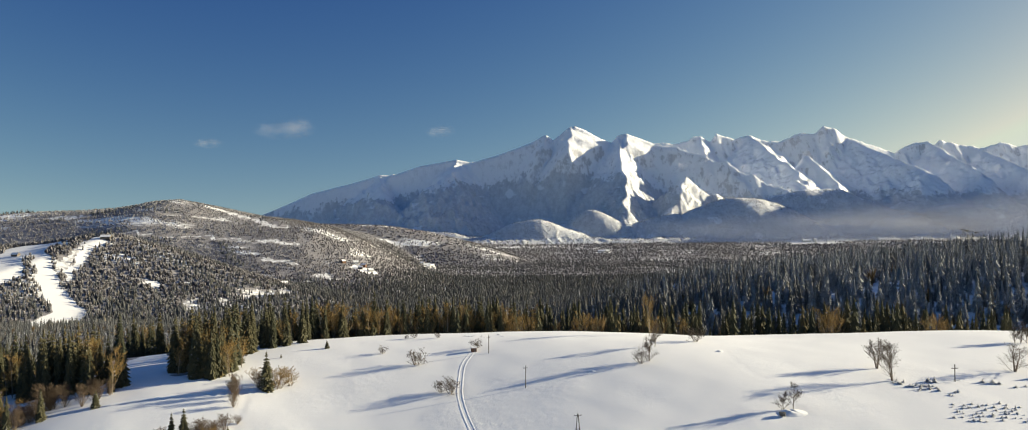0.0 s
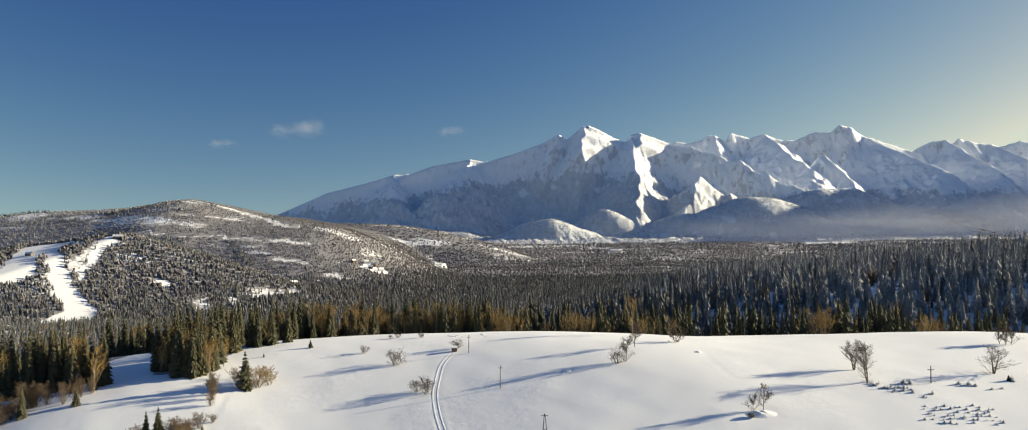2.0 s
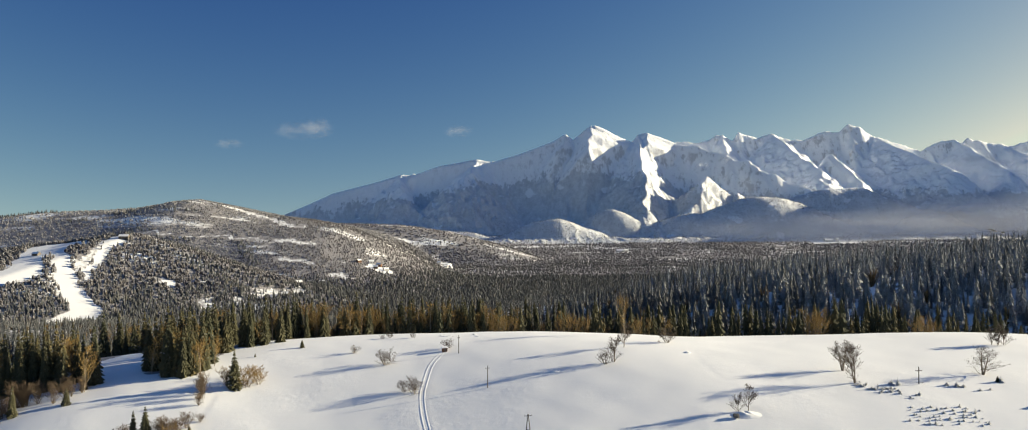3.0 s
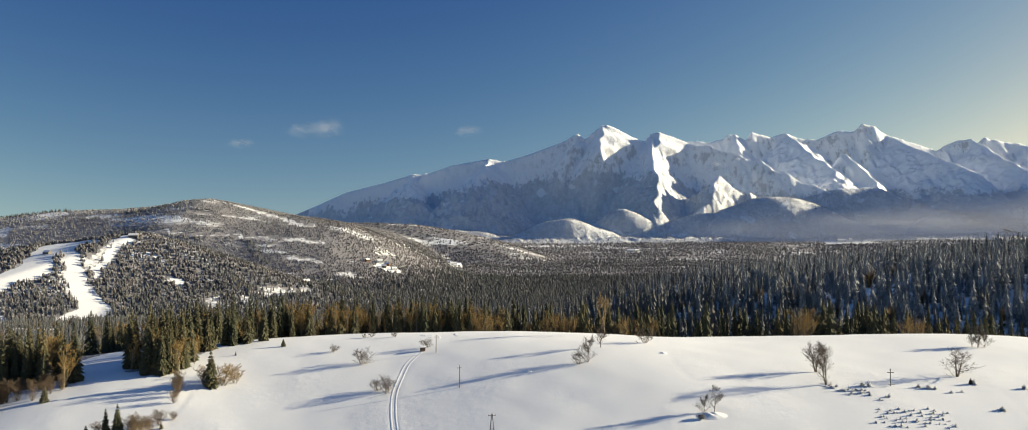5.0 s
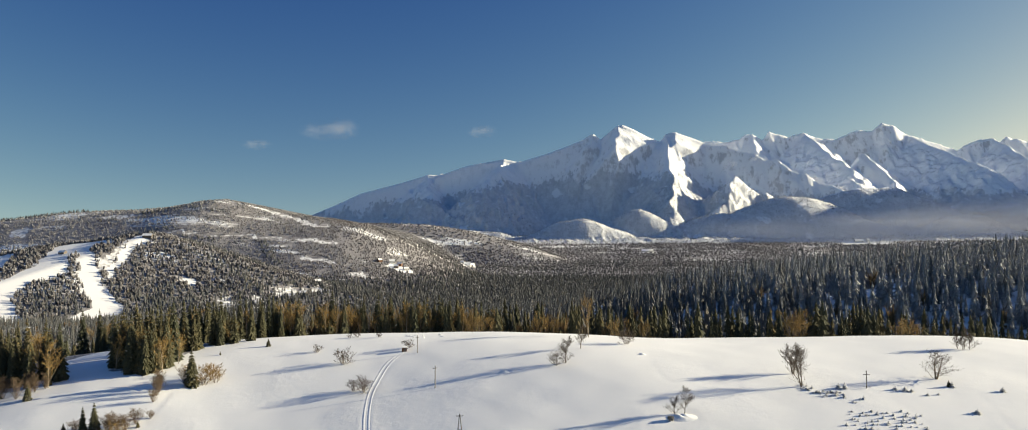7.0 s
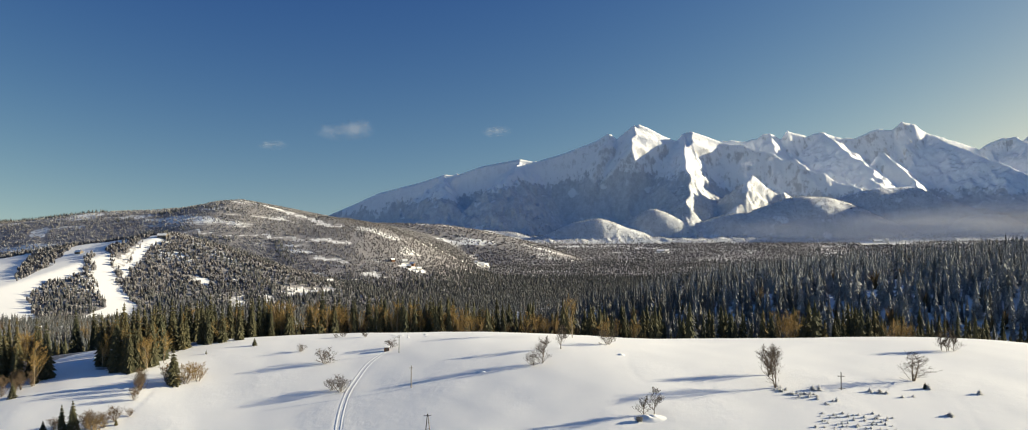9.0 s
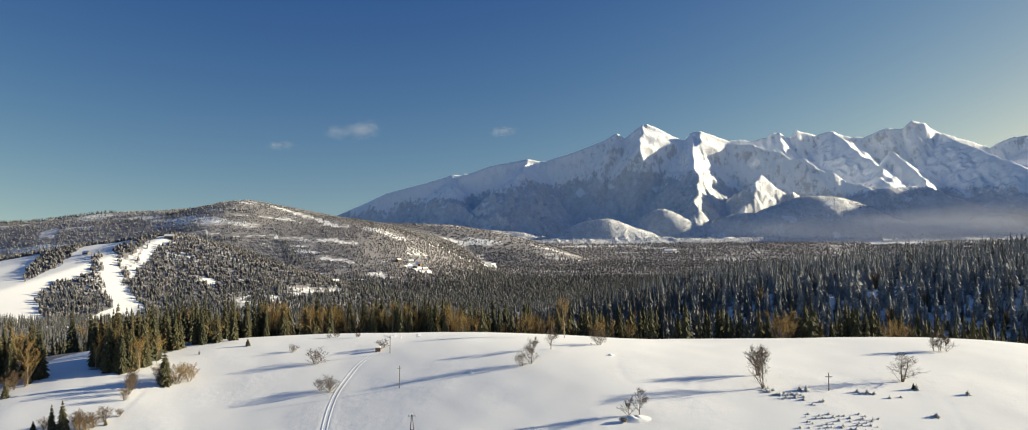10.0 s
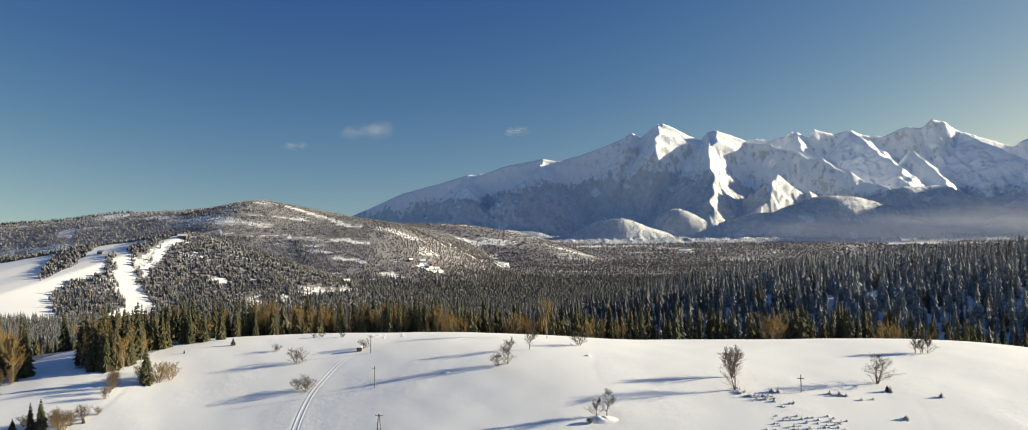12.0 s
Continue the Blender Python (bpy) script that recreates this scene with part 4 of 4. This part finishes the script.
for x0, x1, y0, y1, n, low, high in ((-141, -114, 327, 350, 26, 17, 27), (-196, -154, 315, 338, 26, 15, 25), (-205, -128, 397, 432, 40, 16, 25), (-118, -100, 372, 404, 8, 15, 22)):
    for k in range(n):
        x, y, tall = x0 + (x1 - x0) * rng.random(), y0 + (y1 - y0) * rng.random(), rng.uniform(low, high)
        if k % 5 == 3:
            ob = copy_thing(GILDED[k % 3], stand(x, y, tall * 0.8, tall * 0.6))
            tagged(ob, "golden leafless birch at the edge of the wood", "birch", "trees along the wood's edge")
        else:
            ob = copy_thing(SPRUCES[k % 4], stand(x, y, tall, tall * rng.uniform(0.26, 0.36)))
            tagged(ob, "tall dark spruce at the edge of the wood", "spruce", "trees along the wood's edge")
for k in range(30):
    x, y, tall = -206 + 36 * rng.random(), 288 + 20 * rng.random(), rng.uniform(8, 14)
    if k % 5 == 0:
        set_out([SPRUCES[k % 3]], [(x, y, tall * 1.2, tall * 0.45)], "tall dark spruce at the edge of the wood", "spruce", "trees along the wood's edge")
    elif k % 5 == 1:
        set_out([GILDED[k % 3]], [(x, y, tall, tall * 0.8)], "golden leafless birch at the edge of the wood", "birch", "trees along the wood's edge")
    else:
        set_out([THICKETS[k % 2]], [(x, y, tall * 0.8, tall * 0.8)], "brown leafless brushwood along the wood's edge", "shrub", "brushwood at the wood")
set_out(GILDED, [(-116.5, 333.5, 15.5, 11.0), (-114.5, 338.0, 14.0, 10.0), (-113.5, 342.0, 13.0, 9.0)], "golden leafless birch at the edge of the wood", "birch", "trees along the wood's edge")
for k in range(15):
    x, y = -180 + 26 * rng.random(), 304 + 14 * rng.random()
    set_out([THICKETS[k % 2]], [(x, y, rng.uniform(6, 10), rng.uniform(4, 6))], "golden-brown brushwood along the wood's edge", "shrub", "brushwood at the wood")
for x0, y0, n, tall, wide in ((95, 472, 3, 8, 7), (30, 462, 3, 8, 7), (190, 470, 3, 12, 12), (250, 468, 3, 9, 8), (-5, 455, 4, 7, 7)):
    for k in range(n):
        x, y, q = x0 + rng.uniform(-18, 18), y0 + rng.uniform(-6, 6), rng.uniform(0.8, 1.2)
        set_out([GILDED_SHRUBS[k % 2]], [(x, y, tall * q + 6, wide * q)], "golden-brown leafless thicket below the crest", "shrub", "thickets behind the crest")

# young spruces planted in rows, and snowed-up brush beside them
for k in range(64):
    row, col = divmod(k, 11)
    x, y = 142.0 + 2.3 * col + 0.8 * row + rng.uniform(-1.0, 1.0), 263 + 2.4 * row + rng.uniform(-0.9, 0.9)
    if rng.random() < 0.22:
        continue
    set_out([SAPLINGS[k % 2]], [(x, y, rng.uniform(0.5, 1.4), rng.uniform(0.7, 1.5))], "young spruce half buried in snow", "sapling", "planted saplings")
for k in range(34):
    s = rng.random()
    x, y = 136 + 16 * s + rng.normal(0, 1.6), 297 - 13 * s + rng.normal(0, 1.5)
    set_out([SAPLINGS[k % 2]], [(x, y, rng.uniform(0.5, 1.6), rng.uniform(0.9, 1.7))], "young spruce half buried in snow", "sapling", "self-sown saplings")
set_out(SAPLINGS, [(168, 295, 1.6, 2.2), (171, 294, 1.8, 2.6), (173, 293.4, 1.2, 2.0), (204, 294.5, 1.8, 2.6), (186.5, 275.5, 1.5, 3.0), (149, 296, 1.9, 2.5), (151, 295.5, 2.5, 2.2), (189, 299, 2.2, 2.6),
                   (177, 290, 1.2, 1.6), (181, 291, 1.0, 1.4)], "young spruce half buried in snow", "sapling", "self-sown saplings")
for ob in SPRUCES + SAPLINGS + BROAD + UPRIGHT + SLIM + SHRUBS + THICKETS + GILDED + GILDED_SHRUBS:
    for o in (*ob.children, ob):
        bpy.data.objects.remove(o)


# ---- small works on the hill ----
def box(cx, cy, cz, sx, sy, sz, verts, faces, turn_by=0.0):
    c, s = math.cos(radians(turn_by)), math.sin(radians(turn_by))
    i = len(verts)
    for z in (-0.5, 0.5):
        for a, b in ((-0.5, -0.5), (0.5, -0.5), (0.5, 0.5), (-0.5, 0.5)):
            x, y = a * sx, b * sy
            verts.append((cx + x * c - y * s, cy + x * s + y * c, cz + z * sz))
    faces += [(i, i + 3, i + 2, i + 1), (i + 4, i + 5, i + 6, i + 7)] + [(i + k, i + (k + 1) % 4, i + 4 + (k + 1) % 4, i + 4 + k) for k in range(4)]


def box_part(name, parent, mat, *args, label="", turn_by=0.0):
    v, f = [], []
    box(*args, v, f, turn_by)
    return part(name, mesh_from(name, v, f, [mat]), parent, label)


def post_part(name, parent, mat, x0, y0, z0, x1, y1, z1, r0, r1, label=""):
    v, f = tubes([(x0, y0, z0, x1, y1, z1, r0, r1)], 8)
    n = len(v)
    f = np.vstack([f, [(8, 9, 10, 11), (8, 11, 12, 15), (12, 13, 14, 15)]])
    return part(name, mesh_from(name, v, f, [mat]), parent, label)


def power_pole(x, y, tall, legs, arm, turn_by):
    ob = new("power_pole")
    ob.matrix_world = pose(x, y, float(land(x, y)), 0, 0, turn_by)
    if legs == 2:
        for s in (-1, 1):
            post_part("leg", ob, GREY_WOOD, 1.0 * s, 0, -0.5, 0.09 * s, 0, tall - 0.4, 0.17, 0.12)
        post_part("brace", ob, GREY_WOOD, -0.55, 0, tall * 0.42, 0.55, 0, tall * 0.42, 0.08, 0.08)
    else:
        post_part("post", ob, GREY_WOOD, 0, 0, -0.5, 0.12, 0, tall, 0.19, 0.13)
    bar = post_part("crossarm", ob, GREY_WOOD, -arm, 0, tall - 0.9, arm, 0, tall - 0.9, 0.09, 0.09)
    for p in (-arm * 0.92, 0.0, arm * 0.92):
        post_part("insulator", bar, PORCELAIN, p, 0, tall - 0.82, p, 0, tall - 0.45 if p else tall + 0.2, 0.09, 0.05, "white porcelain insulator")
    return tagged(ob, "weathered wooden power pole with crossarm in snow" if legs == 1 else "weathered wooden A-frame power pole in snow", "power pole", "power line")


power_pole(4.1, 305.3, 8.3, 1, 0.8, 20)
power_pole(19.8, 258.6, 9.0, 2, 1.2, 10)
power_pole(-10.9, 349.1, 7.6, 1, 0.6, 20)

cross = new("wayside_cross")
cross.matrix_world = pose(158.7, 296.1, float(land(158.7, 296.1)))
box_part("upright", cross, GREY_WOOD, 0, 0, 2.9, 0.26, 0.24, 6.6)
box_part("crossbar", cross, GREY_WOOD, 0, 0, 4.8, 2.3, 0.20, 0.24)
box_part("fence_rail", cross, GREY_WOOD, 0, -0.9, 0.7, 2.4, 0.12, 0.14)
tagged(cross, "tall plain wooden wayside cross in the snow", "cross")


def mound(name, x, y, wx, wy, tall, seed, label, mat=None):
    """A lumpy heap under snow."""
    n, m = 30, 12
    th, rr = np.meshgrid(np.linspace(0, 2 * math.pi, n, endpoint=False), np.linspace(0, 1, m))
    px, py = x + wx * rr * np.cos(th), y + wy * rr * np.sin(th)
    h = tall * (1 - ramp(0.15, 1.0, rr)) * (1 + 0.25 * waves(px, py, max(wx, 1.0) * 2.2, seed) + 0.22 * waves(px, py, 2.2, seed + 3.0))
    pz = land(px, py) + h - 0.12 * ramp(0.8, 1, rr)
    f = []
    for i in range(m - 1):
        for j in range(n):
            f.append((i * n + j, (i + 1) * n + j, (i + 1) * n + (j + 1) % n, i * n + (j + 1) % n))
    ob = new(name, mesh_from(name, np.stack([px, py, pz], -1).reshape(-1, 3), f, [mat or SNOW], None, True))
    return tagged(ob, label, "snow heap")


heap = mound("stone_heap", 91.0, 270.2, 6.0, 3.4, 0.75, 1.0, "old stone heap rounded over with deep snow")
hv, hf = [], []
for k in range(12):
    box(86.7 + rng.uniform(-0.7, 1.2), 268.0 + rng.uniform(-0.5, 0.6), float(land(86.6, 268.3)) + rng.uniform(0.3, 1.2), 0.9, 0.7, 0.6, hv, hf, rng.uniform(0, 90))
part("bare_stones", mesh_from("bare_stones", hv, hf, [STONE]), heap, "dark bare stones at the open side")
mound("snow_drift", 83.9, 336.3, 1.8, 1.2, 0.45, 3.0, "small hard-edged snow drift on the meadow")
mound("snow_drift", 29.0, 316.0, 2.6, 1.4, 0.5, 5.0, "small ragged snow drift across the meadow")
for k in range(12):
    x = -25 + 22 * rng.random()
    mound("brush_heap", x, 384 + rng.uniform(-6, 5), rng.uniform(0.6, 1.6), rng.uniform(0.5, 1.2), rng.uniform(0.15, 0.4), 4.0 + k, "low heap of brush covered with snow")["group"] = "brush heaps on the crest"
shed = new("field_shed")
shed.matrix_world = pose(-17.4, 353.4, float(land(-17.4, 353.4)), 0, 0, 12)
for sx, sy, w, d in ((0, -0.95, 2.2, 0.12), (0, 0.95, 2.2, 0.12), (-1.04, 0, 0.12, 1.78), (1.04, 0, 0.12, 1.78)):
    box_part("wall", shed, RED_WOOD, sx, sy, 0.75, w, d, 1.9)
box_part("door", shed, GREY_WOOD, 0.25, -1.03, 0.7, 0.75, 0.06, 1.4)
v, f = [], []
box(0, 0, 1.86, 2.9, 2.6, 0.42, v, f)
v = [(p[0] * (0.72 if p[2] > 1.9 else 1), p[1] * (0.72 if p[2] > 1.9 else 1), p[2]) for p in v]
part("roof", mesh_from("roof", v, f, [SNOW]), shed, "roof under a thick cap of snow")
tagged(shed, "small reddish wooden field shed half buried in snow", "shed")


# ---- buildings far off ----
def house(x, y, wide, deep, tall, turn_by, wall, label, windows=3):
    ob = new("house")
    ob.matrix_world = pose(x, y, float(land(x, y)) - 0.5, 0, 0, turn_by)
    box_part("wall", ob, wall, 0, 0, tall / 2, wide, deep, tall)
    h = tall + deep * 0.42
    v = [(-wide / 2 - 0.6, -deep / 2 - 0.6, tall), (wide / 2 + 0.6, -deep / 2 - 0.6, tall), (wide / 2 + 0.6, deep / 2 + 0.6, tall), (-wide / 2 - 0.6, deep / 2 + 0.6, tall), (-wide / 2 - 0.6, 0, h), (wide / 2 + 0.6, 0, h)]
    roof = part("roof", mesh_from("roof", v, [(0, 1, 5, 4), (2, 3, 4, 5), (0, 3, 2, 1)], [SNOW]), ob, "steep roof covered with snow")
    for gv in ([v[0], v[4], v[3]], [v[1], v[2], v[5]]):
        part("gable", mesh_from("gable", gv, [(0, 1, 2)], [GREY_WOOD]), ob)
    box_part("chimney", roof, STONE, wide * 0.2, deep * 0.12, h, 0.8, 0.8, 2.0)
    for k in range(windows):
        box_part("window", ob, DARK_GLASS, -wide / 2 + wide * (k + 0.5) / windows, -deep / 2 - 0.02, tall * 0.55, 1.3, 0.1, 1.5)
    return tagged(ob, label, "house")


def hamlet(rows, label, group):
    for x, y, w, d, t, a, k in rows:
        house(x, y, w, d, t, a, (PLASTER, RED_WOOD, GREY_WOOD)[k], label)["group"] = group


hamlet([(-263, 2493, 20, 11, 8, 10, 0), (-250, 2510, 15, 10, 8, 40, 0), (-278, 2502, 11, 8, 6, -20, 0), (-256, 2478, 10, 8, 6, 0, 0), (-243, 2488, 10, 8, 5, 70, 0)],
       "white house with snowy roof among valley woods", "houses in the valley")
hamlet([(-369, 1921, 12, 9, 6, 20, 0), (-350, 1919, 11, 8, 6, -15, 1), (-331, 1901, 12, 9, 5, 30, 0), (-354, 1898, 10, 8, 5, 0, 2), (-395, 1905, 10, 8, 5, 50, 1)],
       "farmhouse with snowy roof on the hill's foot", "houses at the foot of the hill")
hamlet([(-436, 1476, 11, 8, 5, 10, 2), (-440, 1575, 12, 8, 5, 30, 0)], "farmhouse with snowy roof near a snowy field", "houses at the foot of the hill")
hamlet([(1192, 3340, 34, 14, 8, 5, 0), (1226, 3338, 10, 10, 13, 0, 0), (323, 3015, 26, 12, 6, 0, 0), (345, 3020, 16, 10, 6, 20, 0)], "far white building with snowy roof on the plain", "buildings on the plain")
hamlet([(-752, 1516, 17, 10, 4, 8, 2)], "long ski lodge with snowy roof atop the piste", "ski hill buildings")
hamlet([(-865, 1428, 12, 8, 3.5, -10, 2)], "small lift house beside the piste", "ski hill buildings")


# ---- wisps of cloud ----
def vapour(name, x, y, z, wide, tall, seed, mat):
    """A lens of vapour with a lumpy outline."""
    n, m = 28, 14
    th, ph = np.meshgrid(np.linspace(0, 2 * math.pi, n, endpoint=False), np.linspace(-1.5, 1.5, m))
    r = 1 + 0.22 * waves(np.cos(th) * np.cos(ph) * 3, np.sin(ph) * 3 + np.sin(th), 2.2, seed)
    v = np.stack([r * np.cos(th) * np.cos(ph), r * np.sin(th) * np.cos(ph) * 0.5, r * np.sin(ph)], -1).reshape(-1, 3)
    f = [(i * n + j, i * n + (j + 1) % n, (i + 1) * n + (j + 1) % n, (i + 1) * n + j) for i in range(m - 1) for j in range(n)]
    ob = new(name, mesh_from(name, v, f, [mat], None, True))
    ob.matrix_world = pose(x, y, z) @ Matrix.Diagonal((wide, min(wide, 130), tall, 1))
    return ob


for row in ((-765, 2730, 390, 115, 38, 1.0), (-712, 2733, 397, 62, 44, 5.0), (-1012, 2730, 347, 58, 22, 2.0), (-240, 2730, 380, 58, 26, 4.0),
            (764, 3700, 327, 42, 26, 7.0), (868, 3700, 351, 32, 20, 6.0), (1960, 3700, 340, 110, 36, 8.0), (2060, 3690, 318, 80, 30, 9.0)):
    tagged(vapour("cloud", *row, CLOUD), "thin white wisp of cloud in a clear sky", "cloud", "wisps of cloud")
# mist in the valley below the eastern peaks, added also to stand in for haze
for row in ((1200, 3330, 35, 850, 100, 1.0), (1750, 3340, 60, 800, 140, 2.0), (2300, 3335, 110, 650, 200, 3.0)):
    tagged(vapour("mist_bank", *row, MIST), "thin valley mist that also stands in for haze", "mist", "banks of mist")
